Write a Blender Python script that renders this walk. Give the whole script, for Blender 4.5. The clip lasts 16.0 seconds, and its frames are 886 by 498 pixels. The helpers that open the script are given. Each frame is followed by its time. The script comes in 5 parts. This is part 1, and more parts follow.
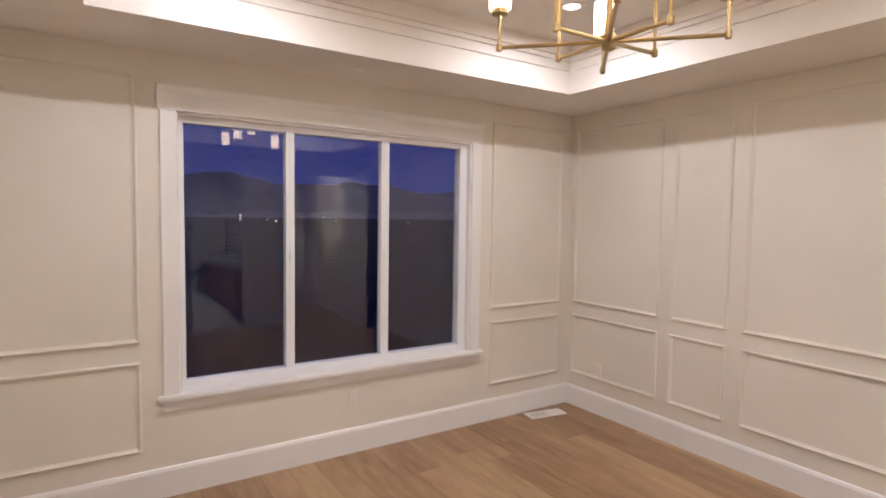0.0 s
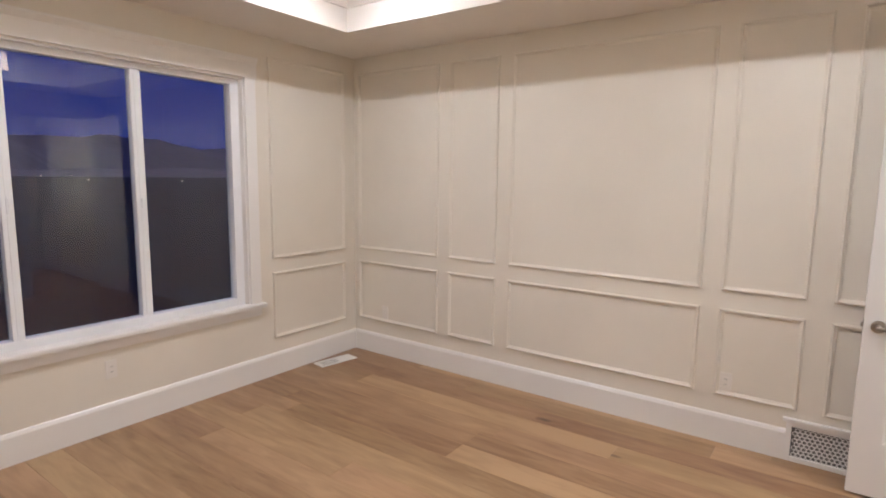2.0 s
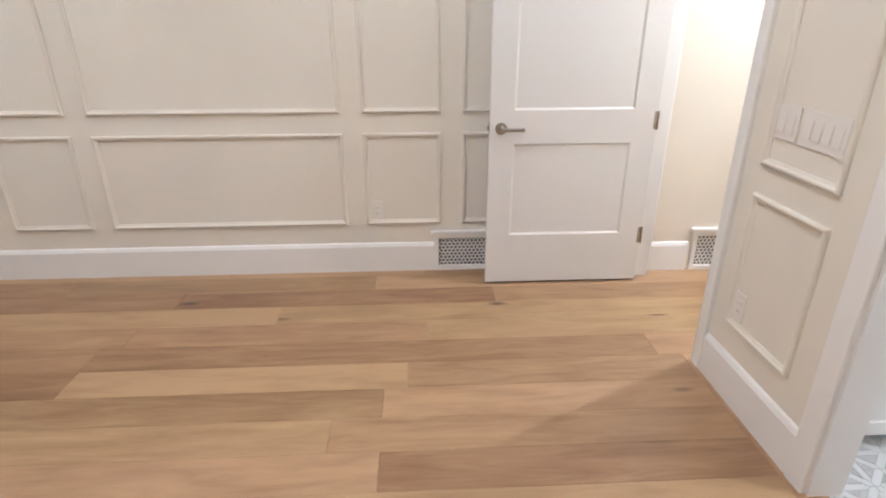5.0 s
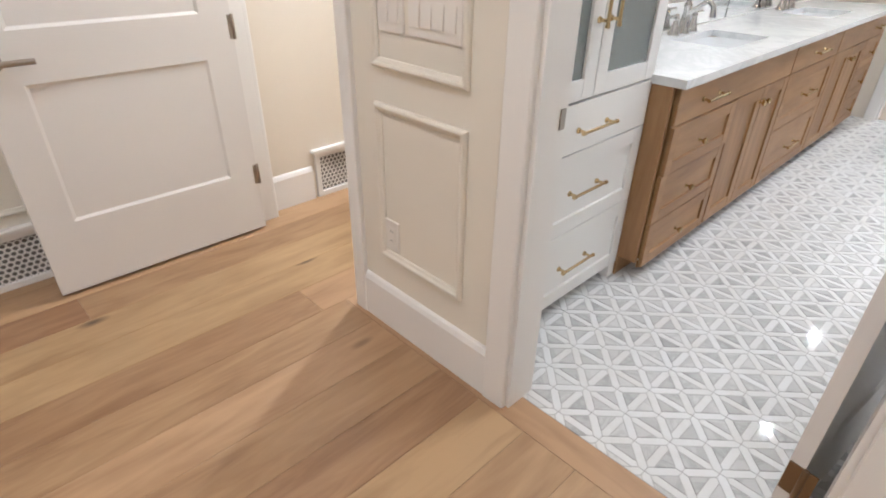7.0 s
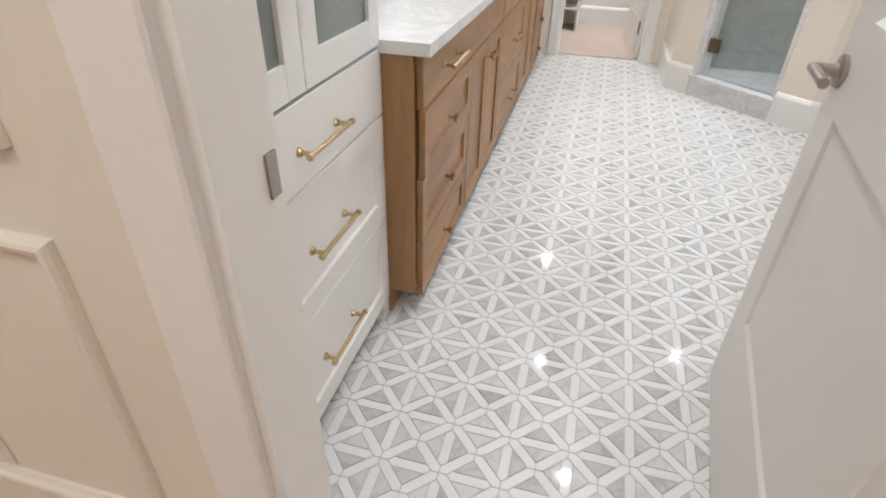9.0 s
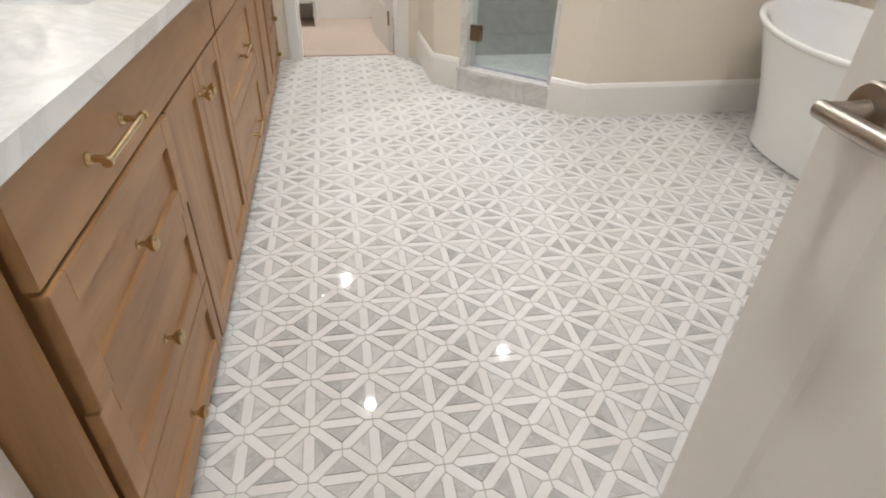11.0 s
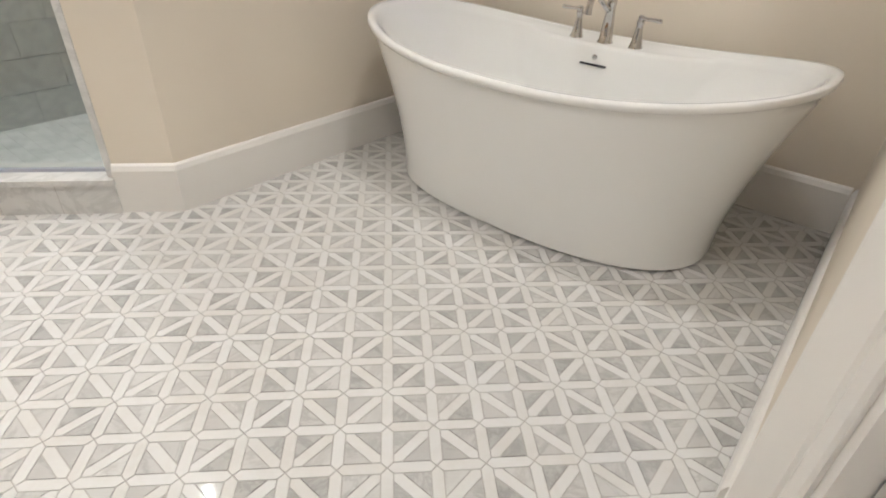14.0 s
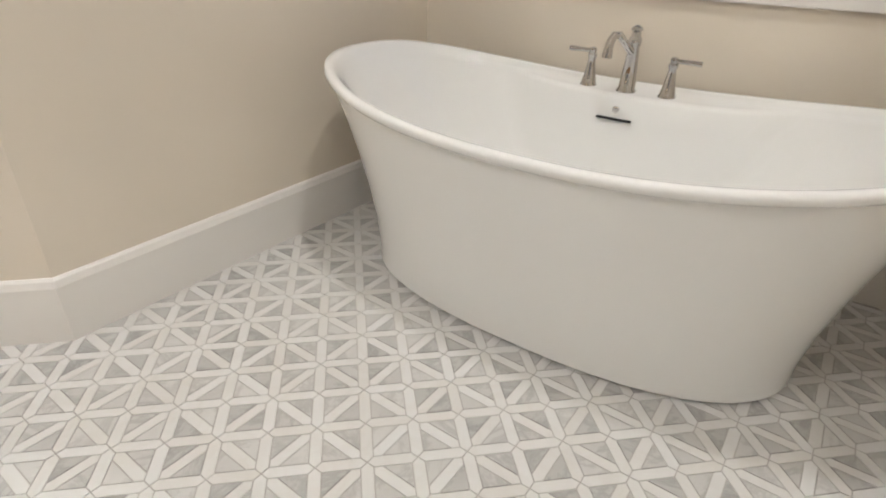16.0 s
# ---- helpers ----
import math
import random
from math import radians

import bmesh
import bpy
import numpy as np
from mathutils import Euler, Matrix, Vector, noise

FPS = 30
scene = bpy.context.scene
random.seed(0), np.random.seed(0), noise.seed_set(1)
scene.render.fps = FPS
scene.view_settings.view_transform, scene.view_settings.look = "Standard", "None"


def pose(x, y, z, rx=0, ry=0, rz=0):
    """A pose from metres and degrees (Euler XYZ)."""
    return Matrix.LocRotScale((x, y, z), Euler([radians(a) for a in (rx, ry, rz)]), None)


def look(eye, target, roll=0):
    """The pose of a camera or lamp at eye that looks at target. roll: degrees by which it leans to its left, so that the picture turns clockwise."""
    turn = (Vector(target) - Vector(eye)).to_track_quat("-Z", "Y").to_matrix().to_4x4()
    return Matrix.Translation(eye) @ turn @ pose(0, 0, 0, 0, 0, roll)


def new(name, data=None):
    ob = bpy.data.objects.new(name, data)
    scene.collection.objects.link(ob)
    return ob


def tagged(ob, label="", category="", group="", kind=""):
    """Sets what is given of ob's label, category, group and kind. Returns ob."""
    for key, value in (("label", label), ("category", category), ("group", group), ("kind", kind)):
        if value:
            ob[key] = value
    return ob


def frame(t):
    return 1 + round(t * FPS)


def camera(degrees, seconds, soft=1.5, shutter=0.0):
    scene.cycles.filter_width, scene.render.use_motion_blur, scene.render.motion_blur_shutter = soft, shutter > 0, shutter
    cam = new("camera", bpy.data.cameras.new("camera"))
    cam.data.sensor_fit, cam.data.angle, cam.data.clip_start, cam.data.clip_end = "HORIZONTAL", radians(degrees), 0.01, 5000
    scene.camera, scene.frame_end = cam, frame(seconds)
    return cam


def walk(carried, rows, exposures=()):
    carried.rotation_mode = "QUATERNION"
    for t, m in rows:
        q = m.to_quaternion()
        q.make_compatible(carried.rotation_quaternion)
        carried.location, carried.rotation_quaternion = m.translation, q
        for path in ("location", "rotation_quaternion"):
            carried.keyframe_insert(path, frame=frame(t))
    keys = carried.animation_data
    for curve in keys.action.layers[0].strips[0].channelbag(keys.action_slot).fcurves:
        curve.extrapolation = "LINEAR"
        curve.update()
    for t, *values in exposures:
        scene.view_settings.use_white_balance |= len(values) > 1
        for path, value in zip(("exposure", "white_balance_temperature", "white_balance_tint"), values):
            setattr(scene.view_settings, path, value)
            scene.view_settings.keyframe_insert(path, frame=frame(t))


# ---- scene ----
cam = camera(78.1, 16.0, 1.9)
PATH = [
    (0, (0.19, 0.309, 1.782), (1.271, 1.987, 1.664), 0.8),
    (0.5, (0.19, 0.318, 1.766), (1.429, 1.882, 1.634), 0.7),
    (1, (0.197, 0.345, 1.756), (1.589, 1.773, 1.6), 0.7),
    (1.5, (0.227, 0.344, 1.711), (1.745, 1.632, 1.519), 0.8),
    (2, (0.28, 0.32, 1.672), (1.895, 1.47, 1.412), 0.7),
    (2.5, (0.296, 0.329, 1.646), (2.001, 1.321, 1.313), 0.7),
    (3, (0.352, 0.323, 1.615), (2.119, 1.168, 1.209), 0.6),
    (3.2, (0.416, 0.307, 1.603), (2.196, 1.099, 1.154), 0.6),
    (5.3, (0.927, 0.555, 1.459), (2.727, 0.255, 0.64), -0.3),
    (5.5, (0.975, 0.538, 1.439), (2.734, 0.095, 0.595), -0.4),
    (6, (1.126, 0.481, 1.402), (2.731, -0.288, 0.49), -0.3),
    (6.5, (1.255, 0.412, 1.372), (2.674, -0.604, 0.395), 0.2),
    (7, (1.411, 0.296, 1.354), (2.642, -0.905, 0.334), 0.9),
    (7.5, (1.562, 0.178, 1.324), (2.593, -1.175, 0.272), 1.1),
    (8, (1.678, -0.003, 1.288), (2.512, -1.466, 0.211), 1.2),
    (8.2, (1.719, -0.071, 1.277), (2.468, -1.574, 0.191), 1.4),
    (10.3, (1.931, -0.873, 1.127), (1.822, -2.533, 0.017), 2.0),
    (10.5, (1.919, -0.949, 1.127), (1.743, -2.6, 0.014), 2.3),
    (11, (1.907, -1.18, 1.11), (1.565, -2.805, -0.004), 2.1),
    (11.5, (1.847, -1.4, 1.103), (1.345, -2.98, -0.015), 2.1),
    (12, (1.751, -1.606, 1.121), (1.083, -3.113, -0.012), 1.9),
    (12.5, (1.651, -1.78, 1.074), (0.812, -3.206, -0.05), 2.2),
    (13, (1.565, -1.936, 1.058), (0.538, -3.241, -0.056), 2.4),
    (13.5, (1.446, -2.061, 1.048), (0.25, -3.222, -0.057), 2.5),
    (14, (1.313, -2.15, 1.045), (-0.001, -3.191, -0.044), 2.5),
    (14.5, (1.208, -2.235, 1.057), (-0.163, -3.212, -0.021), 2.6),
    (15, (1.113, -2.329, 1.015), (-0.283, -3.308, -0.03), 2.0),
    (15.5, (1.007, -2.445, 0.991), (-0.408, -3.407, -0.045), 2.1),
    (16, (0.903, -2.568, 0.963), (-0.532, -3.561, -0.013), 1.8),
]
walk(cam, [(t, look(e, g, r)) for t, e, g, r in PATH], [(0, -0.06, 5750, 17), (3, 0.04, 5450, 12), (5.3, 0.20, 5280, 10), (6.05, 0.22, 5330, 10), (6.7, 0.06, 5450, 10), (8, 0.07, 5560, 10), (11, -0.15, 6000, 10), (16, -0.16, 6150, 10)])

# ---- light ----
world = bpy.data.worlds.new("dusk")
scene.world = world
world.use_nodes = True
wn = world.node_tree
wbg = wn.nodes["Background"]
wtc = wn.nodes.new("ShaderNodeTexCoord")
wsep = wn.nodes.new("ShaderNodeSeparateXYZ")
wramp = wn.nodes.new("ShaderNodeValToRGB")
wn.links.new(wtc.outputs["Generated"], wsep.inputs[0])
wn.links.new(wsep.outputs["Z"], wramp.inputs[0])
wn.links.new(wramp.outputs[0], wbg.inputs[0])
wramp.color_ramp.elements[0].position, wramp.color_ramp.elements[0].color = 0.0, (0.034, 0.052, 0.22, 1)
wramp.color_ramp.elements[1].position, wramp.color_ramp.elements[1].color = 0.5, (0.007, 0.025, 0.18, 1)
wbg.inputs[1].default_value = 0.8

WARM, NEUTRAL = (1.0, 0.93, 0.85), (1.0, 0.955, 0.89)


def downlight_lamp(x, y, z, power, colour, spread=150, size=0.042):
    data = bpy.data.lights.new("downlight_lamp", "AREA")
    data.shape, data.size, data.energy, data.color, data.spread = "DISK", size, power, colour, radians(spread)
    ob = new("downlight_lamp", data)
    ob.location = (x, y, z)


BEDROOM_LIGHTS = [(2.73, 2.81), (0.80, 2.81), (2.73, 0.49), (0.80, 0.49)]
# the last bathroom light is added to brighten the entry, no known fitting there
BATH_LIGHTS = [(1.83, -4.45), (1.50, -3.20), (-0.10, -3.00), (1.75, -1.75)]
for bx, by in BEDROOM_LIGHTS:
    downlight_lamp(bx, by, 3.085, 19.5, WARM, 175, 0.09)
for bx, by in BATH_LIGHTS:
    downlight_lamp(bx, by, 2.715, 14.5, NEUTRAL)
downlight_lamp(0.48, -4.90, 2.715, 16, NEUTRAL)
downlight_lamp(1.95, -6.30, 2.715, 33, NEUTRAL)
downlight_lamp(3.41, -1.60, 2.715, 36, NEUTRAL)

# ---- materials ----
def material(name):
    m = bpy.data.materials.new(name)
    m.use_nodes = True
    nt = m.node_tree
    return m, nt, nt.nodes["Principled BSDF"]


def node(nt, kind, **values):
    n = nt.nodes.new(kind)
    for key, v in values.items():
        n.inputs[key.replace("_", " ")].default_value = v
    return n


def painted(name, colour, rough=0.5, bump=0.02, scale=220.0, vary=0.04):
    """Paint with a faint roller texture and slight cloudiness."""
    m, nt, b = material(name)
    b.inputs["Roughness"].default_value = rough
    tc = nt.nodes.new("ShaderNodeTexCoord")
    big = node(nt, "ShaderNodeTexNoise", Scale=1.7, Detail=3.0)
    fine = node(nt, "ShaderNodeTexNoise", Scale=scale, Detail=2.0)
    ramp = nt.nodes.new("ShaderNodeValToRGB")
    ramp.color_ramp.elements[0].position, ramp.color_ramp.elements[1].position = 0.3, 0.7
    ramp.color_ramp.elements[0].color = (*[c * (1 - vary) for c in colour], 1)
    ramp.color_ramp.elements[1].color = (*[min(1, c * (1 + vary * 0.5)) for c in colour], 1)
    bp = node(nt, "ShaderNodeBump", Strength=bump, Distance=0.002)
    for n in (big, fine):
        nt.links.new(tc.outputs["Object"], n.inputs["Vector"])
    nt.links.new(big.outputs["Fac"], ramp.inputs[0])
    nt.links.new(ramp.outputs[0], b.inputs["Base Color"])
    nt.links.new(fine.outputs["Fac"], bp.inputs["Height"])
    nt.links.new(bp.outputs[0], b.inputs["Normal"])
    return m


def plain(name, colour, rough=0.4, metal=0.0, coat=0.0):
    m, nt, b = material(name)
    b.inputs["Base Color"].default_value = (*colour, 1)
    b.inputs["Roughness"].default_value, b.inputs["Metallic"].default_value = rough, metal
    b.inputs["Coat Weight"].default_value = coat
    if metal:
        tc = nt.nodes.new("ShaderNodeTexCoord")
        n = node(nt, "ShaderNodeTexNoise", Scale=60.0, Detail=4.0)
        r = node(nt, "ShaderNodeMapRange")
        r.inputs["To Min"].default_value, r.inputs["To Max"].default_value = rough * 0.75, rough * 1.3
        nt.links.new(tc.outputs["Object"], n.inputs["Vector"])
        nt.links.new(n.outputs["Fac"], r.inputs["Value"])
        nt.links.new(r.outputs[0], b.inputs["Roughness"])
    return m


def timber(name, dark, light, along="Y", rough=0.42, per_piece=0.35, stretch=14.0, knots=False, detail=7.0, fleck=0.16, clouds=0.48, tone=(0.42, 0.90), hues=0.0):
    """Oak grain along one axis, each piece in a tone of its own."""
    m, nt, b = material(name)
    L = nt.links.new
    tc = nt.nodes.new("ShaderNodeTexCoord")
    info = nt.nodes.new("ShaderNodeObjectInfo")
    mul = nt.nodes.new("ShaderNodeVectorMath"); mul.operation = "SCALE"
    comb = nt.nodes.new("ShaderNodeCombineXYZ")
    for i in range(3):
        L(info.outputs["Random"], comb.inputs[i])
    L(comb.outputs[0], mul.inputs[0]); mul.inputs["Scale"].default_value = 37.0
    add = nt.nodes.new("ShaderNodeVectorMath"); add.operation = "ADD"
    L(tc.outputs["Object"], add.inputs[0]); L(mul.outputs[0], add.inputs[1])
    mp = nt.nodes.new("ShaderNodeMapping")
    s = {"X": (1.0, stretch, stretch), "Y": (stretch, 1.0, stretch), "Z": (stretch, stretch, 1.0)}[along]
    mp.inputs["Scale"].default_value = s
    L(add.outputs[0], mp.inputs[0])
    grain = node(nt, "ShaderNodeTexNoise", Scale=2.2, Detail=detail, Roughness=0.62, Distortion=0.5)
    fine = node(nt, "ShaderNodeTexNoise", Scale=13.0, Detail=5.0, Roughness=0.7)
    L(mp.outputs[0], grain.inputs["Vector"]); L(mp.outputs[0], fine.inputs["Vector"])
    cloud = node(nt, "ShaderNodeTexNoise", Scale=1.6, Detail=2.0)
    L(add.outputs[0], cloud.inputs["Vector"])
    m1 = nt.nodes.new("ShaderNodeMath"); m1.operation = "MULTIPLY_ADD"
    m1.inputs[1].default_value, m1.inputs[2].default_value = per_piece, -per_piece / 2
    L(info.outputs["Random"], m1.inputs[0])
    m2 = nt.nodes.new("ShaderNodeMath"); m2.operation = "ADD"
    L(grain.outputs["Fac"], m2.inputs[0]); L(m1.outputs[0], m2.inputs[1])
    m3 = nt.nodes.new("ShaderNodeMath"); m3.operation = "MULTIPLY_ADD"; m3.inputs[1].default_value = fleck
    L(fine.outputs["Fac"], m3.inputs[0]); L(m2.outputs[0], m3.inputs[2])
    m4 = nt.nodes.new("ShaderNodeMath"); m4.operation = "MULTIPLY_ADD"; m4.inputs[1].default_value = clouds
    L(cloud.outputs["Fac"], m4.inputs[0]); L(m3.outputs[0], m4.inputs[2])
    ramp = nt.nodes.new("ShaderNodeValToRGB")
    ramp.color_ramp.elements[0].position, ramp.color_ramp.elements[0].color = tone[0] + fleck / 2, (*dark, 1)
    ramp.color_ramp.elements[1].position, ramp.color_ramp.elements[1].color = tone[1] + fleck / 2, (*light, 1)
    L(m4.outputs[0], ramp.inputs[0])
    out = ramp.outputs[0]
    if knots:
        vor = node(nt, "ShaderNodeTexVoronoi", Scale=1.0)
        mp2 = nt.nodes.new("ShaderNodeMapping")
        mp2.inputs["Scale"].default_value = {"Y": (2.6, 1.0, 1.0), "X": (1.0, 2.6, 1.0), "Z": (2.6, 2.6, 1.0)}[along]
        L(add.outputs[0], mp2.inputs[0]); L(mp2.outputs[0], vor.inputs["Vector"])
        kr = nt.nodes.new("ShaderNodeValToRGB")
        kr.color_ramp.elements[0].position, kr.color_ramp.elements[0].color = 0.02, (1, 1, 1, 1)
        kr.color_ramp.elements[1].position, kr.color_ramp.elements[1].color = 0.07, (0, 0, 0, 1)
        L(vor.outputs["Distance"], kr.inputs[0])
        mix = nt.nodes.new("ShaderNodeMix"); mix.data_type = "RGBA"
        L(kr.outputs[0], mix.inputs["Factor"]); L(out, mix.inputs["A"])
        mix.inputs["B"].default_value = (0.07, 0.035, 0.018, 1)
        out = mix.outputs["Result"]
    if hues:
        wrap = nt.nodes.new("ShaderNodeMath"); wrap.operation = "PINGPONG"; wrap.inputs[1].default_value = 0.13
        L(info.outputs["Random"], wrap.inputs[0])
        turn = node(nt, "ShaderNodeMapRange")
        turn.inputs["From Max"].default_value = 0.13
        turn.inputs["To Min"].default_value, turn.inputs["To Max"].default_value = 0.5 - hues * 0.7, 0.5 + hues * 0.4
        L(wrap.outputs[0], turn.inputs["Value"])
        hsv = nt.nodes.new("ShaderNodeHueSaturation")
        L(turn.outputs[0], hsv.inputs["Hue"]); L(out, hsv.inputs["Color"])
        out = hsv.outputs[0]
    L(out, b.inputs["Base Color"])
    rr = node(nt, "ShaderNodeMapRange"); rr.inputs["To Min"].default_value, rr.inputs["To Max"].default_value = rough - 0.07, rough + 0.1
    L(fine.outputs["Fac"], rr.inputs["Value"]); L(rr.outputs[0], b.inputs["Roughness"])
    bp = node(nt, "ShaderNodeBump", Strength=0.12, Distance=0.002)
    L(fine.outputs["Fac"], bp.inputs["Height"]); L(bp.outputs[0], b.inputs["Normal"])
    return m


def marble(name, pale, vein, rough=0.16, amount=0.5, per_piece=0.0, island=False, scale=5.0):
    """Polished marble, cloudy with soft grey veins."""
    m, nt, b = material(name)
    L = nt.links.new
    tc = nt.nodes.new("ShaderNodeTexCoord")
    if island:
        geo = nt.nodes.new("ShaderNodeNewGeometry"); rnd = geo.outputs["Random Per Island"]
    else:
        rnd = nt.nodes.new("ShaderNodeObjectInfo").outputs["Random"]
    comb = nt.nodes.new("ShaderNodeCombineXYZ")
    for i in range(3):
        L(rnd, comb.inputs[i])
    mul = nt.nodes.new("ShaderNodeVectorMath"); mul.operation = "SCALE"; mul.inputs["Scale"].default_value = 19.0 if per_piece else 0.0
    L(comb.outputs[0], mul.inputs[0])
    add = nt.nodes.new("ShaderNodeVectorMath"); add.operation = "ADD"
    L(tc.outputs["Object"], add.inputs[0]); L(mul.outputs[0], add.inputs[1])
    n1 = node(nt, "ShaderNodeTexNoise", Scale=scale, Detail=6.0, Roughness=0.6, Distortion=1.4)
    n2 = node(nt, "ShaderNodeTexNoise", Scale=scale * 0.6, Detail=9.0, Roughness=0.65, Distortion=2.2)
    L(add.outputs[0], n1.inputs["Vector"]); L(add.outputs[0], n2.inputs["Vector"])
    sub = nt.nodes.new("ShaderNodeMath"); sub.operation = "SUBTRACT"; sub.inputs[1].default_value = 0.5
    ab = nt.nodes.new("ShaderNodeMath"); ab.operation = "ABSOLUTE"
    L(n2.outputs["Fac"], sub.inputs[0]); L(sub.outputs[0], ab.inputs[0])
    vr = nt.nodes.new("ShaderNodeValToRGB")
    vr.color_ramp.elements[0].position, vr.color_ramp.elements[0].color = 0.0, (amount,) * 3 + (1,)
    vr.color_ramp.elements[1].position, vr.color_ramp.elements[1].color = 0.06, (0, 0, 0, 1)
    L(ab.outputs[0], vr.inputs[0])
    cr = node(nt, "ShaderNodeMapRange"); cr.inputs["From Min"].default_value, cr.inputs["From Max"].default_value = 0.4, 0.75
    cr.inputs["To Max"].default_value = amount * 0.6
    L(n1.outputs["Fac"], cr.inputs["Value"])
    s = nt.nodes.new("ShaderNodeMath"); s.operation = "ADD"; s.use_clamp = True
    L(vr.outputs[0], s.inputs[0]); L(cr.outputs[0], s.inputs[1])
    tone = nt.nodes.new("ShaderNodeMath"); tone.operation = "MULTIPLY_ADD"; tone.use_clamp = True
    tone.inputs[1].default_value = per_piece
    L(rnd, tone.inputs[0]); L(s.outputs[0], tone.inputs[2])
    mix = nt.nodes.new("ShaderNodeMix"); mix.data_type = "RGBA"
    mix.inputs["A"].default_value, mix.inputs["B"].default_value = (*pale, 1), (*vein, 1)
    L(tone.outputs[0], mix.inputs["Factor"]); L(mix.outputs["Result"], b.inputs["Base Color"])
    b.inputs["Roughness"].default_value = rough
    return m


def glass(name, tint=(0.96, 0.985, 0.98), rough=0.0, ior=1.5):
    m, nt, b = material(name)
    out = nt.nodes["Material Output"]
    tr = nt.nodes.new("ShaderNodeBsdfTransparent"); tr.inputs[0].default_value = (*tint, 1)
    gl = nt.nodes.new("ShaderNodeBsdfGlossy"); gl.inputs["Roughness"].default_value = rough
    lw = nt.nodes.new("ShaderNodeLayerWeight"); lw.inputs[0].default_value = 0.5
    pw = nt.nodes.new("ShaderNodeMath"); pw.operation = "POWER"; pw.inputs[1].default_value = 5.0
    nt.links.new(lw.outputs["Facing"], pw.inputs[0])
    fr = nt.nodes.new("ShaderNodeMath"); fr.operation = "MULTIPLY_ADD"
    r0 = ((ior - 1) / (ior + 1)) ** 2
    fr.inputs[1].default_value, fr.inputs[2].default_value = 1 - r0, r0
    nt.links.new(pw.outputs[0], fr.inputs[0])
    mx = nt.nodes.new("ShaderNodeMixShader")
    nt.links.new(fr.outputs[0], mx.inputs[0]); nt.links.new(tr.outputs[0], mx.inputs[1]); nt.links.new(gl.outputs[0], mx.inputs[2])
    nt.links.new(mx.outputs[0], out.inputs[0])
    return m


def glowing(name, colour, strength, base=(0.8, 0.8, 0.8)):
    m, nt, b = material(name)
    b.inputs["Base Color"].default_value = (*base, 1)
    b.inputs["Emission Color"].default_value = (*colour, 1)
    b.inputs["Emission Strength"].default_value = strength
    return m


PAINT = painted("cream_wall_paint", (0.745, 0.692, 0.594), 0.55)
BATHPAINT = painted("warm_cream_wall_paint", (0.74, 0.668, 0.560), 0.55)
CEIL = painted("ceiling_paint", (0.82, 0.77, 0.70), 0.7)
TRIM = painted("white_trim_paint", (0.80, 0.775, 0.735), 0.32, 0.01, 90, 0.02)
DOORWHITE = painted("white_door_paint", (0.73, 0.70, 0.66), 0.35, 0.01, 90, 0.02)
CABWHITE = painted("white_cabinet_lacquer", (0.80, 0.78, 0.74), 0.3, 0.008, 90, 0.02)
VINYL = plain("white_vinyl", (0.82, 0.82, 0.82), 0.35)
OAKFLOOR = timber("oak_floor", (0.215, 0.116, 0.052), (0.420, 0.272, 0.140), "Y", 0.34, 0.50, 7.0, True, 3.0, 0.06, 0.30, (0.29, 0.91), 0.010)
OAKHEADER = timber("oak_floor_header", (0.215, 0.116, 0.052), (0.420, 0.272, 0.140), "X", 0.34, 0.50, 7.0, False, 3.0, 0.06, 0.30, (0.29, 0.91), 0.010)
SUBFLOOR = plain("dark_subfloor", (0.10, 0.06, 0.035), 0.8)
OAKV = timber("oak_vanity_upright", (0.195, 0.092, 0.034), (0.400, 0.228, 0.100), "Z", 0.40, 0.22, 7.0, False, 3.0, 0.06, 0.40, (0.30, 0.98))
OAKH = timber("oak_vanity_level", (0.195, 0.092, 0.034), (0.400, 0.228, 0.100), "Y", 0.40, 0.22, 7.0, False, 3.0, 0.06, 0.40, (0.30, 0.98))
BRASS = plain("brushed_brass", (0.60, 0.46, 0.25), 0.24, 1.0)
AGEDBRASS = plain("aged_brass", (0.42, 0.31, 0.14), 0.32, 1.0)
NICKEL = plain("satin_nickel", (0.40, 0.36, 0.31), 0.3, 1.0)
CHROME = plain("polished_chrome", (0.62, 0.61, 0.60), 0.06, 1.0)
BRONZE = plain("dark_bronze", (0.26, 0.185, 0.12), 0.35, 1.0)
ACRYLIC = plain("white_tub_acrylic", (0.84, 0.835, 0.81), 0.03, 0.0, 0.4)
PORCELAIN = plain("white_porcelain", (0.82, 0.82, 0.81), 0.08)
COUNTER = marble("counter_marble", (0.785, 0.79, 0.775), (0.44, 0.46, 0.44), 0.05, 0.26, 0.0, False, 3.0)
TILEW = marble("white_mosaic_marble", (0.70, 0.697, 0.68), (0.57, 0.535, 0.47), 0.04, 0.12, 0.26)
TILEG = marble("grey_mosaic_marble", (0.625, 0.617, 0.595), (0.30, 0.29, 0.28), 0.04, 0.30, 0.46)
TILEWI = marble("white_mosaic_marble_far", (0.70, 0.697, 0.68), (0.57, 0.535, 0.47), 0.04, 0.12, 0.26, True)
TILEGI = marble("grey_mosaic_marble_far", (0.625, 0.617, 0.595), (0.30, 0.29, 0.28), 0.04, 0.30, 0.46, True)
GROUT = painted("grey_grout", (0.45, 0.43, 0.40), 0.8, 0.1, 400)
PALEGROUT = painted("pale_grout", (0.66, 0.66, 0.65), 0.8, 0.1, 400)
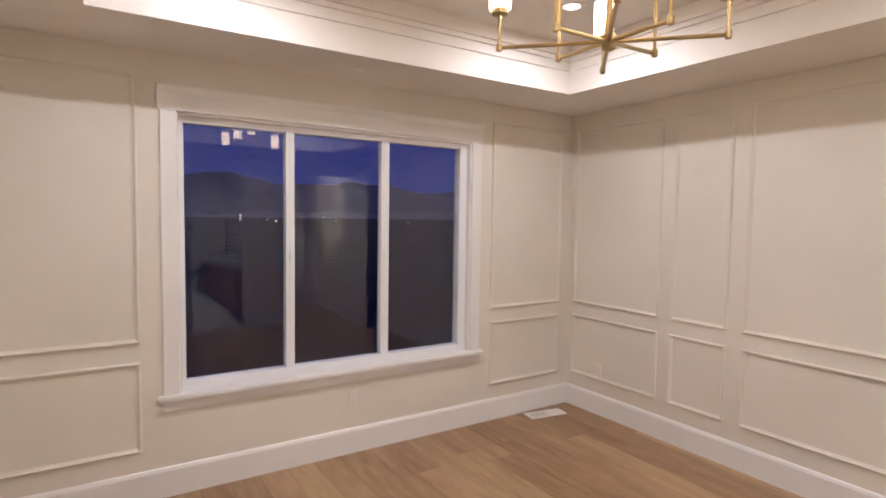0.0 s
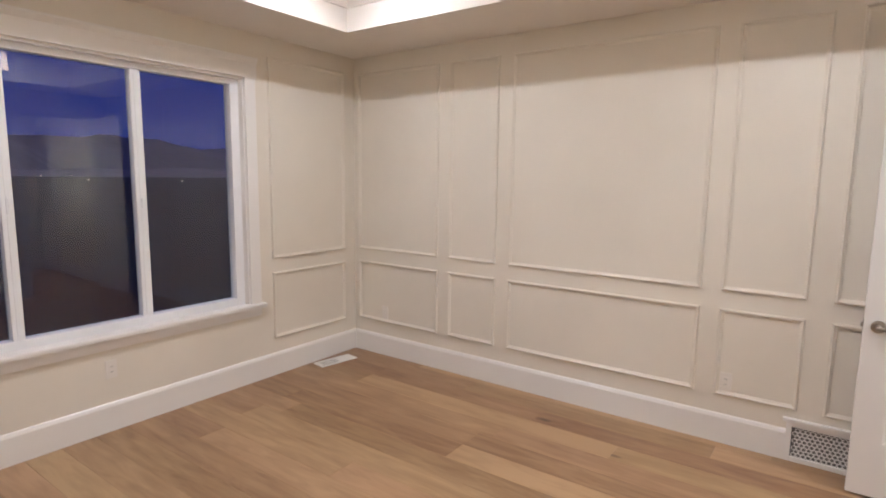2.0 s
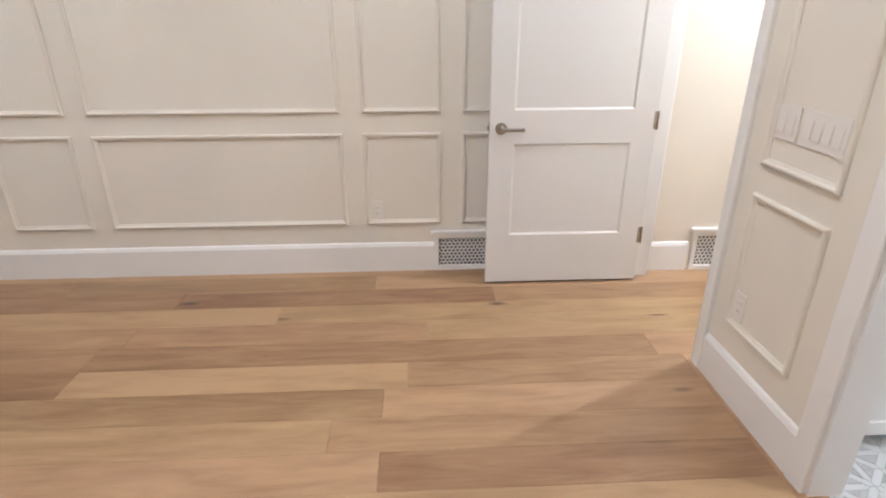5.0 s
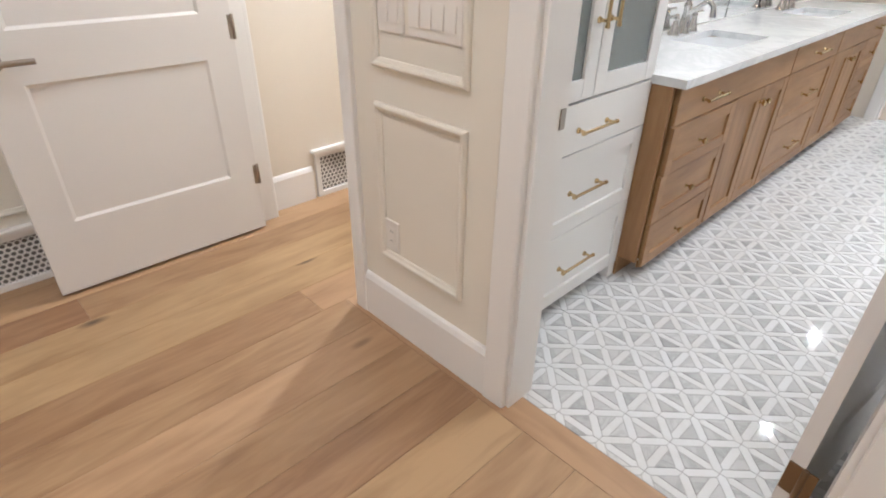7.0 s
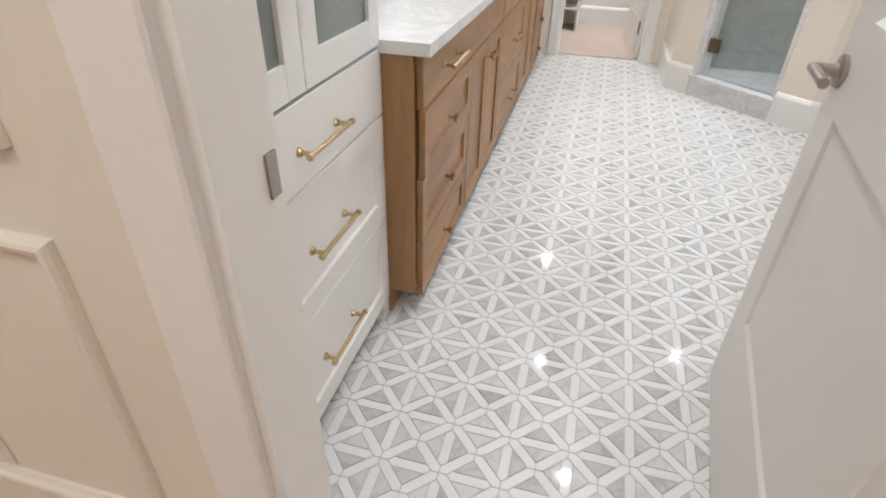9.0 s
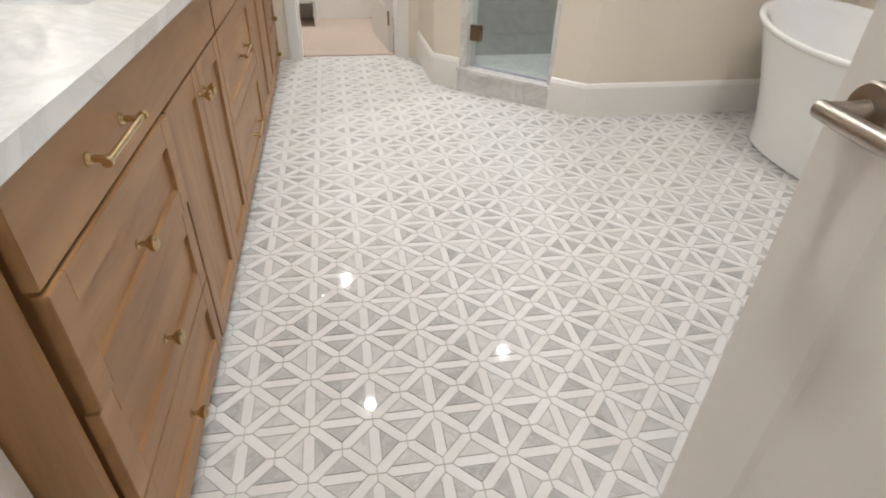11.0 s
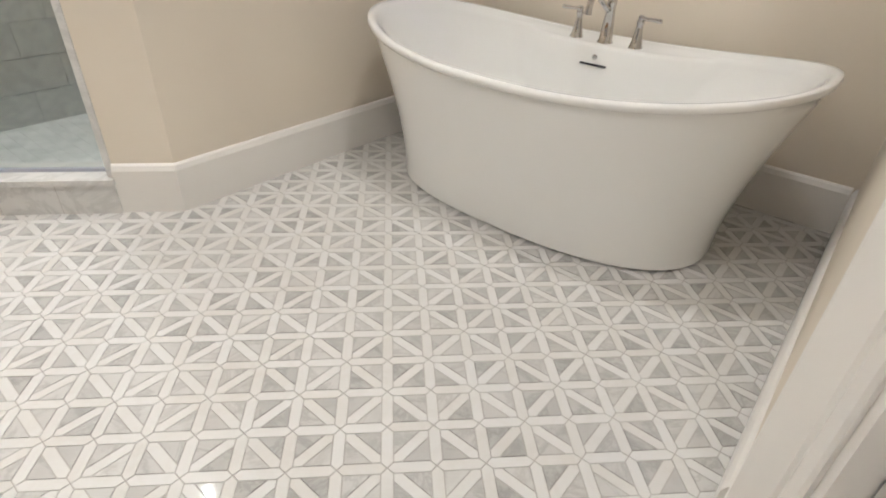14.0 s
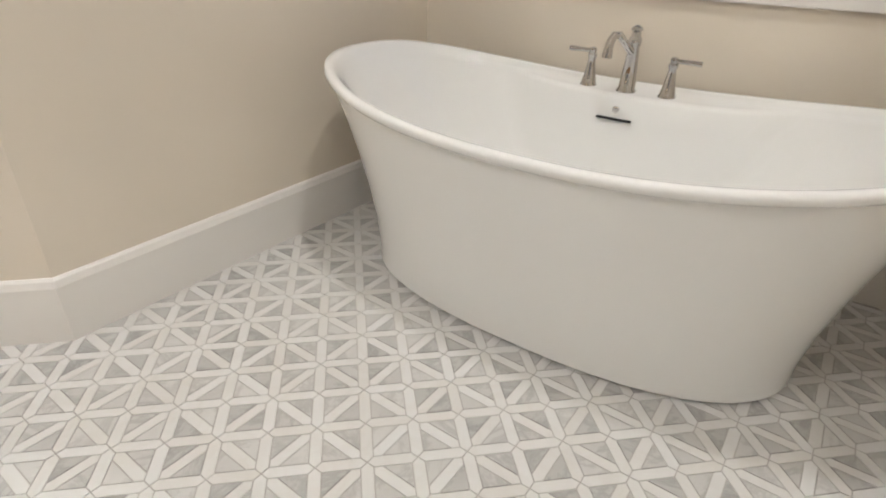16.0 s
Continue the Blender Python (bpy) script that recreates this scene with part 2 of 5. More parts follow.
SHOWERTILE = marble("grey_shower_marble", (0.52, 0.525, 0.51), (0.30, 0.32, 0.31), 0.15, 0.28, 0.2)
CURB = marble("curb_marble", (0.71, 0.70, 0.675), (0.40, 0.40, 0.38), 0.14, 0.30)
GLASS = glass("window_glass", (0.93, 0.95, 0.96), 0.0, 1.66)
SHGLASS = glass("shower_glass", (0.93, 0.96, 0.955))
MIRROR = plain("mirror_silver", (0.9, 0.9, 0.9), 0.01, 1.0)
DARK = plain("dark_gap", (0.02, 0.02, 0.02), 0.8)
CARPET = painted("beige_carpet", (0.47, 0.385, 0.315), 0.95, 0.9, 900, 0.08)
PLATE = plain("white_plate", (0.76, 0.715, 0.65), 0.3)
GRILLEBACK = plain("grille_shadow", (0.16, 0.15, 0.14), 0.9)
SHADE = glowing("lit_linen_shade", (1.0, 0.74, 0.42), 8.0, (0.85, 0.75, 0.55))
LENS = glowing("downlight_lens", (1.0, 0.90, 0.78), 7.0)


# ---- mesh helpers ----
def box(bm, x0, x1, y0, y1, z0, z1, bevel=0.0):
    vs = [bm.verts.new(p) for p in ((x0, y0, z0), (x1, y0, z0), (x1, y1, z0), (x0, y1, z0), (x0, y0, z1), (x1, y0, z1), (x1, y1, z1), (x0, y1, z1))]
    fs = [bm.faces.new([vs[i] for i in q]) for q in ((3, 2, 1, 0), (4, 5, 6, 7), (0, 1, 5, 4), (1, 2, 6, 5), (2, 3, 7, 6), (3, 0, 4, 7))]
    if bevel:
        edges = list({e for f in fs for e in f.edges})
        bmesh.ops.bevel(bm, geom=edges, offset=bevel, segments=2, affect="EDGES")
    return fs


def boxes(*dims, bevel=0.0):
    bm = bmesh.new()
    for d in dims:
        box(bm, *d, bevel=bevel)
    return bm


def lathe(bm, profile, m=Matrix(), n=20):
    """Turn (radius, height) pairs about the local z axis."""
    rings = []
    for r, z in profile:
        rings.append([bm.verts.new(m @ Vector((r * math.cos(2 * math.pi * i / n), r * math.sin(2 * math.pi * i / n), z))) for i in range(n)])
    for a, b in zip(rings, rings[1:]):
        for i in range(n):
            bm.faces.new((a[i], a[(i + 1) % n], b[(i + 1) % n], b[i]))
    bm.faces.new(rings[0][::-1])
    bm.faces.new(rings[-1])
    return bm


def rod(bm, a, b, r, n=10):
    a, b = Vector(a), Vector(b)
    m = Matrix.Translation(a) @ (b - a).to_track_quat("Z", "Y").to_matrix().to_4x4()
    return lathe(bm, ((r, 0), (r, (b - a).length)), m, n)


def sweep(bm, path, r, n=12, turn=Matrix.Identity(3)):
    """A round tube through the points of path."""
    pts = [turn @ Vector(p) for p in path]
    rings = []
    for i, p in enumerate(pts):
        d = (pts[min(i + 1, len(pts) - 1)] - pts[max(i - 1, 0)]).normalized()
        m = Matrix.Translation(p) @ d.to_track_quat("Z", "X").to_matrix().to_4x4()
        rr = r[i] if isinstance(r, (list, tuple)) else r
        rings.append([bm.verts.new(m @ Vector((rr * math.cos(2 * math.pi * k / n), rr * math.sin(2 * math.pi * k / n), 0))) for k in range(n)])
    for a, b in zip(rings, rings[1:]):
        for k in range(n):
            bm.faces.new((a[k], a[(k + 1) % n], b[(k + 1) % n], b[k]))
    bm.faces.new(rings[0][::-1])
    bm.faces.new(rings[-1])
    return bm


def prism(bm, outline, p0, p1, up=(0, 0, 1), side=None):
    """Extrude an outline of (out, up) pairs from p0 to p1; out points along side."""
    p0, p1, up, side = Vector(p0), Vector(p1), Vector(up), Vector(side)
    a = [bm.verts.new(p0 + side * o + up * h) for o, h in outline]
    b = [bm.verts.new(p1 + side * o + up * h) for o, h in outline]
    k = len(outline)
    for i in range(k):
        bm.faces.new((a[i], a[(i + 1) % k], b[(i + 1) % k], b[i]))
    bm.faces.new(a[::-1])
    bm.faces.new(b)
    return bm


def mesh(name, bm, mat, smooth=False):
    bmesh.ops.recalc_face_normals(bm, faces=bm.faces)
    me = bpy.data.meshes.new(name)
    bm.to_mesh(me)
    bm.free()
    me.materials.append(mat)
    if smooth:
        me.shade_smooth()
        me.set_sharp_from_angle(angle=radians(38))
    return me


def part(name, bm, mat, parent=None, label="", smooth=False):
    ob = new(name, mesh(name, bm, mat, smooth))
    ob.parent = parent
    return tagged(ob, label)


def setting(name, bm, mat, label="", category=""):
    return tagged(part(name, bm, mat), label, category, kind="structure")


def thing(name, label, category, group="", at=None):
    ob = new(name)
    if at:
        ob.matrix_basis = at
    return tagged(ob, label, category, group)


# ---- plan ----
N, E, S, W = 4.048, 4.05, -0.75, -0.52          # bedroom wall faces
H = 2.748                                        # ceiling
BN, BE, BW, BS = -0.87, 2.80, -1.07, -5.42       # bathroom wall faces
DOOR_H = 2.44
NOOKN, NOOKS = -2.10, -4.05
QA, QDEG = Vector((0.535, -2.10, 0)), 46.0                     # slanted wall of the water closet
qd = Vector((math.cos(radians(QDEG)), math.sin(radians(QDEG)), 0))
qn = Vector((qd.y, -qd.x, 0))
Q0, Q1, Q2 = 0.108, 0.868, 0.98                                # its doorway and its end
DA, DB = Vector((0.51, -4.05, 0)), Vector((1.26, -4.78, 0))   # slanted shower wall

setting("wall_north", boxes((W - 0.15, E + 0.15, N, N + 0.2, -0.3, 0.64), (W - 0.15, 0.64, N, N + 0.2, 0.64, 2.40), (2.87, E + 0.15, N, N + 0.2, 0.64, 2.40),
        (W - 0.15, E + 0.15, N, N + 0.2, 2.40, 3.2)), PAINT, "cream painted bedroom wall with applied panel moulding", "wall")
setting("wall_east", boxes((E, E + 0.15, S - 0.12, N, -0.3, 3.2)), PAINT, "cream painted bedroom wall with applied panel moulding", "wall")
setting("wall_west", boxes((W - 0.15, W, S - 0.12, N, -0.3, 3.2)), PAINT, "plain cream painted bedroom wall", "wall")
setting("wall_south", boxes((W - 0.15, 1.35, BN, S, -0.3, 3.2), (1.35, 2.18, BN, S, DOOR_H, 3.2), (2.18, 2.97, BN, S, -0.3, 3.2), (2.97, 3.90, BN, S, DOOR_H, 3.2), (3.90, E, BN, S, -0.3, 3.2)),
        PAINT, "cream painted wall with two doorways", "wall")
setting("wall_hall_east", boxes((3.965, E + 0.15, -3.2, S - 0.12, -0.3, 3.2)), BATHPAINT, "cream painted hallway wall", "wall")
setting("wall_hall_end", boxes((2.95, 3.965, -3.35, -3.2, -0.3, 3.2)), BATHPAINT, "cream painted hallway end wall", "wall")
setting("wall_bath_east", boxes((BE, 2.95, -7.0, BN, -0.3, 3.2)), BATHPAINT, "cream painted bathroom wall behind the vanity", "wall")
setting("wall_bath_west", boxes((BW - 0.2, BW, -5.6, -3.90, -0.3, 3.2), (BW - 0.2, BW, -2.37, NOOKN, -0.3, 3.2), (BW - 0.2, BW, -3.90, -2.37, -0.3, 0.93), (BW - 0.2, BW, -3.90, -2.37, 2.2, 3.2)),
        BATHPAINT, "cream painted wall with a window over the bathtub", "wall")
setting("wall_bath_south", boxes((-0.35, 1.42, BS - 0.12, BS, -0.3, 3.2), (1.42, 2.13, BS - 0.12, BS, 2.42, 3.2), (2.13, BE, BS - 0.12, BS, -0.3, 3.2)), BATHPAINT,
        "cream painted wall with the closet doorway", "wall")
bm = boxes((BW, 0.51, NOOKS - 0.10, NOOKS, -0.3, 3.2), (1.14, 1.26, BS, -4.78, -0.3, 3.2))
dd = (DB - DA).normalized()
dn = Vector((dd.y, -dd.x, 0))
if dn.x < 0:
    dn = -dn


def slant_box(bm, s0, s1, o0, o1, z0, z1, axes=(DA, dd, dn)):
    """A box along a slanted wall: s along it, o out into the bathroom."""
    start, along, outward = axes
    vs = [bm.verts.new(start + along * s + outward * o + Vector((0, 0, z))) for z in (z0, z1) for s, o in ((s0, o0), (s1, o0), (s1, o1), (s0, o1))]
    for q in ((3, 2, 1, 0), (4, 5, 6, 7), (0, 1, 5, 4), (1, 2, 6, 5), (2, 3, 7, 6), (3, 0, 4, 7)):
        bm.faces.new([vs[i] for i in q])


SL = (DB - DA).length
G0, G1 = 0.215, 0.845
slant_box(bm, 0.0, G0, -0.11, 0, -0.3, 3.2)
slant_box(bm, G1, SL, -0.11, 0, -0.3, 3.2)
slant_box(bm, G0, G1, -0.11, 0, 2.3, 3.2)
setting("wall_shower", bm, BATHPAINT, "cream painted slanted wall with the shower opening", "wall")

QX = (QA, qd, qn)
qe = QA + qd * Q2
bm = boxes((BW - 0.2, QA.x - 0.04, NOOKN, NOOKN + 0.12, -0.3, 3.2), (qe.x - 0.12, qe.x, qe.y, BN, -0.3, 3.2))
slant_box(bm, 0.0, Q0, -0.115, 0, -0.3, 3.2, QX)
slant_box(bm, Q1, Q2, -0.115, 0, -0.3, 3.2, QX)
slant_box(bm, Q0, Q1, -0.115, 0, DOOR_H, 3.2, QX)
vs = [bm.verts.new((x, y, z)) for z in (-0.3, 3.2) for x, y in ((QA.x - 0.04, NOOKN), (QA.x, NOOKN), (QA.x - 0.04, NOOKN + 0.06))]
for quad in ((2, 1, 0), (3, 4, 5), (0, 1, 4, 3), (1, 2, 5, 4), (2, 0, 3, 5)):
    bm.faces.new([vs[i] for i in quad])
setting("wall_bath_closet", bm, BATHPAINT, "cream painted slanted wall around the water closet", "wall")

# ceilings: soffit with raised tray, and the plain ones
TX0, TX1, TY0, TY1, TZ = 0.18, 3.35, -0.12, 3.42, 3.10
bm = boxes((W, TX0, S, N, H, H + 0.4), (TX1, E, S, N, H, H + 0.4), (TX0, TX1, S, TY0, H, H + 0.4), (TX0, TX1, TY1, N, H, H + 0.4), (TX0, TX1, TY0, TY1, TZ, TZ + 0.1))
for o, h0, h1 in ((0.012, 0.17, TZ - H), (0.030, 0.235, TZ - H), (0.055, 0.265, TZ - H)):
    z0, z1 = H + h0, H + h1
    box(bm, TX0, TX0 + o, TY0, TY1, z0, z1)
    box(bm, TX1 - o, TX1, TY0, TY1, z0, z1)
    box(bm, TX0, TX1, TY0, TY0 + o, z0, z1)
    box(bm, TX0, TX1, TY1 - o, TY1, z0, z1)
setting("ceiling", bm, CEIL, "off-white tray ceiling with a stepped crown", "ceiling")
setting("ceiling_bath", boxes((BW - 0.2, BE, BS, BN, 2.74, 2.9)), CEIL, "plain off-white bathroom ceiling", "ceiling")
setting("ceiling_closet", boxes((0.3, BE, -7.0, BS, 2.74, 2.9)), CEIL, "plain off-white closet ceiling", "ceiling")
setting("ceiling_hall", boxes((2.95, 3.965, -3.2, BN, 2.74, 2.9)), CEIL, "plain off-white hallway ceiling", "ceiling")

floor = setting("floor", boxes((W, E, -0.82, N, -0.3, -0.012), (2.95, 3.97, -3.2, -0.82, -0.3, -0.012)), SUBFLOOR, "oak plank floor, light brown with knots", "floor")
bath_floor = setting("floor_bath", boxes((BW - 0.1, BE, BS - 0.06, -0.82, -0.3, -0.0025)), GROUT, "polished marble mosaic floor, white strips and grey triangles", "floor")
setting("floor_closet", boxes((0.3, BE, -7.0, BS - 0.06, -0.3, 0.006)), CARPET, "beige cut pile carpet", "carpet")
setting("wall_closet", boxes((0.3, BE, -7.0, -6.85, -0.3, 3.2), (0.3, 0.42, -6.85, BS - 0.12, -0.3, 3.2)), TRIM, "white closet back wall", "wall")

# ---- baseboards and casings ----
BASE = ((0, 0), (0.017, 0), (0.017, 0.166), (0.013, 0.176), (0.010, 0.184), (0.004, 0.190), (0, 0.191))


def baseboard(p0, p1, side, base=0.0, mitre=(0.0, 0.0)):
    """A board from p0 to p1; mitre: how far each end runs on for each metre of depth, for slanted corners."""
    bm = prism(bmesh.new(), BASE, (*p0, base), (*p1, base), side=(*side, 0))
    run = Vector((p1[0] - p0[0], p1[1] - p0[1], 0))
    along = run.normalized()
    for v in bm.verts:
        rel = v.co - Vector((*p0, base))
        depth = rel.x * side[0] + rel.y * side[1]
        if rel.dot(along) < run.length / 2:
            v.co -= along * mitre[0] * depth
        else:
            v.co += along * mitre[1] * depth
    return setting("baseboard", bm, TRIM, "tall white moulded baseboard", "baseboard")


baseboard((W, N), (E, N), (0, -1))
baseboard((E, 0.44), (E, N - 0.018), (-1, 0))
baseboard((E, S), (E, -0.27), (-1, 0))
baseboard((W, S), (W, N - 0.018), (1, 0))
baseboard((W + 0.018, S), (1.26, S), (0, 1))
baseboard((2.265, S), (2.90, S), (0, 1))
baseboard((3.965, -1.16), (3.965, -0.885), (-1, 0))
baseboard((3.965, -2.495), (3.965, -1.58), (-1, 0))
baseboard((BW, NOOKN), (QA.x - 0.010, NOOKN), (0, -1))
baseboard((BW, NOOKS + 0.018), (BW, NOOKN - 0.018), (1, 0))
baseboard((BW + 0.018, NOOKS), (DA.x, NOOKS), (0, 1), 0.0, (0.0, 0.405))
pa, pb = DA + dd * G0, DA + dd * G1
baseboard((DA.x, DA.y), (pa.x, pa.y), (dn.x, dn.y), 0.0, (0.405, 0.0))
baseboard((pb.x, pb.y), (DB.x, DB.y), (dn.x, dn.y), 0.0, (0.0, 0.42))
baseboard((1.26, BS), (1.26, -4.78), (1, 0), 0.0, (0.0, 0.42))
baseboard((0.42, -6.85), (BE, -6.85), (0, 1))
baseboard((qe.x, qe.y), (qe.x, BN), (1, 0))


def casing_leg(u0, u1, v, out, z0, z1, axis):
    """An upright casing board: u across, v the wall's face, out the way it faces; the u0 side is the inner one."""
    s = 1 if u1 > u0 else -1
    w = abs(u1 - u0)
    prof = ((0.0, 0.0), (0.0, 0.015), (0.004, 0.019), (w - 0.005, 0.021), (w, 0.017), (w, 0.0))
    if axis == "x":
        return prism(bmesh.new(), [(a, b) for a, b in prof], (u0, v, z0), (u0, v, z1), up=(0, out, 0), side=(s, 0, 0))
    return prism(bmesh.new(), [(a, b) for a, b in prof], (v, u0, z0), (v, u0, z1), up=(out, 0, 0), side=(0, s, 0))


def trim(bm, label="white moulded door casing"):
    return setting("trim", bm, TRIM, label, "trim")


def door_casing(a, b, v, out, axis, top=DOOR_H, w=0.085):
    trim(casing_leg(a, a - w, v, out, 0, top, axis))
    trim(casing_leg(b, b + w, v, out, 0, top, axis))
    lo, hi = min(a, b) - w - 0.015, max(a, b) + w + 0.015
    y0, y1 = sorted((v, v + out * 0.026))
    if axis == "x":
        trim(boxes((lo, hi, y0, y1, top, top + 0.13), (lo - 0.015, hi + 0.015, min(y0, v + out * 0.045), max(y1, v + out * 0.045), top + 0.13, top + 0.155)))
    else:
        trim(boxes((y0, y1, lo, hi, top, top + 0.13), (min(y0, v + out * 0.045), max(y1, v + out * 0.045), lo - 0.015, hi + 0.015, top + 0.13, top + 0.155)))


def jamb(x0, x1, y0, y1, top=DOOR_H):
    """Lining boards of a doorway in a wall that runs along x."""
    trim(boxes((x0, x0 + 0.014, y0, y1, 0, top), (x1 - 0.014, x1, y0, y1, 0, top), (x0, x1, y0, y1, top - 0.014, top)), "white door jamb lining")


door_casing(1.35, 2.18, S, 1, "x")
door_casing(1.35, 2.18, BN, -1, "x")
jamb(1.35, 2.18, BN, S)
door_casing(2.97, 3.90, S, 1, "x", w=0.066)
door_casing(2.97, 3.885, BN, -1, "x", w=0.066)
jamb(2.97, 3.90, BN, S)
door_casing(1.42, 2.13, BS, 1, "x", 2.42, 0.08)
jamb(1.42, 2.13, BS - 0.12, BS, 2.42)
CASING = ((0.0, 0.0), (0.0, 0.011), (0.006, 0.016), (0.022, 0.018), (0.028, 0.014), (0.034, 0.019), (0.094, 0.024), (0.100, 0.020), (0.100, 0.0))
for edge, way in ((Q0, -1), (Q1, 1)):
    foot = QA + qd * edge
    trim(prism(bmesh.new(), CASING, foot, foot + Vector((0, 0, DOOR_H)), up=qn, side=qd * way))
bm = bmesh.new()
slant_box(bm, Q0 - 0.10, Q1 + 0.10, 0, 0.026, DOOR_H, DOOR_H + 0.13, QX)
trim(bm)
bm = bmesh.new()
slant_box(bm, Q0, Q0 + 0.014, -0.115, 0.0, 0, DOOR_H, QX)
slant_box(bm, Q1 - 0.014, Q1, -0.115, 0.0, 0, DOOR_H, QX)
trim(bm, "white door jamb lining")

# ---- bedroom panel moulding ----
MOULD = ((0.0, 0.0), (0.0, 0.010), (0.004, 0.016), (0.009, 0.018), (0.015, 0.016), (0.019, 0.010), (0.028, 0.006), (0.028, 0.0))


def panel(axis, v, out, u0, u1, z0, z1, label="cream picture-frame panel moulding on the wall"):
    """A mitred frame of moulding on a wall: u along it, v its face."""
    bm = bmesh.new()
    n = len(MOULD)
    rings = []
    for cu, cz, su, sz in ((u0, z0, 1, 1), (u1, z0, -1, 1), (u1, z1, -1, -1), (u0, z1, 1, -1)):
        ring = []
        for a, h in MOULD:
            u, z, d = cu + su * a, cz + sz * a, v + out * h
            ring.append(bm.verts.new((u, d, z) if axis == "x" else (d, u, z)))
        rings.append(ring)
    for i in range(4):
        a, b = rings[i], rings[(i + 1) % 4]
        for k in range(n - 1):
            bm.faces.new((a[k], a[k + 1], b[k + 1], b[k]))
    ob = tagged(part("panel_moulding", bm, PAINT), label, "moulding", kind="structure")
    return ob


for y0, y1 in ((3.058, 3.985), (2.485, 2.945), (0.965, 2.370), (0.395, 0.848), (-0.20, 0.268)):
    panel("y", E, -1, y0, y1, 0.315, 0.875)
    panel("y", E, -1, y0, y1, 0.990, 2.60)
for x0, x1 in ((-0.42, 0.425), (3.088, 3.915)):
    panel("x", N, -1, x0, x1, 0.315, 0.875)
    panel("x", N, -1, x0, x1, 0.990, 2.60)
panel("x", S, 1, 2.390, 2.795, 0.315, 0.875)
panel("x", S, 1, 2.390, 2.795, 0.985, 2.60)

# ---- bedroom window ----
win = tagged(new("window_1"), "white three-pane sliding window looking out at dusk", "window", kind="structure")
WX0, WX1, WZ0, WZ1 = 0.64, 2.87, 0.64, 2.40
part("window_lining", boxes((WX0, WX0 + 0.012, N, 4.10, WZ0, WZ1), (WX1 - 0.012, WX1, N, 4.10, WZ0, WZ1), (WX0, WX1, N, 4.10, WZ1 - 0.012, WZ1)), TRIM, win)
part("window_frame", boxes((WX0, 0.685, 4.10, 4.185, WZ0, WZ1), (2.79, WX1, 4.10, 4.185, WZ0, WZ1), (0.685, 2.79, 4.10, 4.185, WZ0, 0.70), (0.685, 2.79, 4.10, 4.185, 2.35, WZ1), bevel=0.003), VINYL, win)
for mx0, mx1, my in ((1.332, 1.392, 4.105), (2.072, 2.140, 4.115)):
    part("mullion", boxes((mx0, mx1, my, 4.18, 0.70, 2.35), bevel=0.004), VINYL, win)
    part("sash_bead", boxes((mx0 + 0.022, mx0 + 0.028, my - 0.004, my, 0.72, 2.33)), VINYL, win)
for gx0, gx1 in ((0.685, 1.332), (1.392, 2.072), (2.140, 2.79)):
    pane = part("pane", boxes((gx0, gx1, 4.150, 4.156, 0.70, 2.35)), GLASS, win)
    pane.visible_shadow = False
latch = part("latch", boxes((1.352, 1.375, 4.08, 4.106, 1.44, 1.53), bevel=0.006), VINYL, win)
part("latch_lever", boxes((1.357, 1.370, 4.062, 4.082, 1.475, 1.497), bevel=0.004), VINYL, latch)
latch = part("latch", boxes((2.098, 2.115, 4.092, 4.116, 1.44, 1.51), bevel=0.005), VINYL, win)
for a, b in ((WX0, WX0 - 0.095), (WX1, WX1 + 0.095)):
    trim(casing_leg(a, b, N, -1, 0.64, 2.405, "x"), "white moulded window casing")
trim(prism(bmesh.new(), ((0, 0), (0.024, 0), (0.024, 0.105), (0.034, 0.118), (0.050, 0.140), (0.050, 0.152), (0, 0.152)), (0.535, N, 2.405), (2.975, N, 2.405), side=(0, -1, 0)), "white window head with a small crown")
trim(boxes((0.515, 2.995, N - 0.055, 4.10, 0.612, 0.646), bevel=0.006), "white window stool")
trim(boxes((0.545, 2.965, N - 0.020, N, 0.545, 0.612), bevel=0.003), "white window apron")

# ---- doors ----
def lever(parent, at, mat, flip=1):
    """A lever set: round rose, neck and straight bar; at is the rose's centre on the leaf, x along the leaf, y out of it."""
    rose = part("rose", lathe(bmesh.new(), ((0.030, 0), (0.033, 0.002), (0.033, 0.008), (0.030, 0.011), (0.014, 0.012), (0.012, 0.030), (0.012, 0.052)), at @ pose(0, 0, 0, -90), 28), mat, parent, "round satin nickel rose", True)
    bm = rod(bmesh.new(), at @ Vector((-flip * 0.012, 0.052, 0)), at @ Vector((flip * 0.118, 0.052, 0)), 0.0105, 16)
    part("lever", bm, mat, parent, "straight satin nickel lever", True)


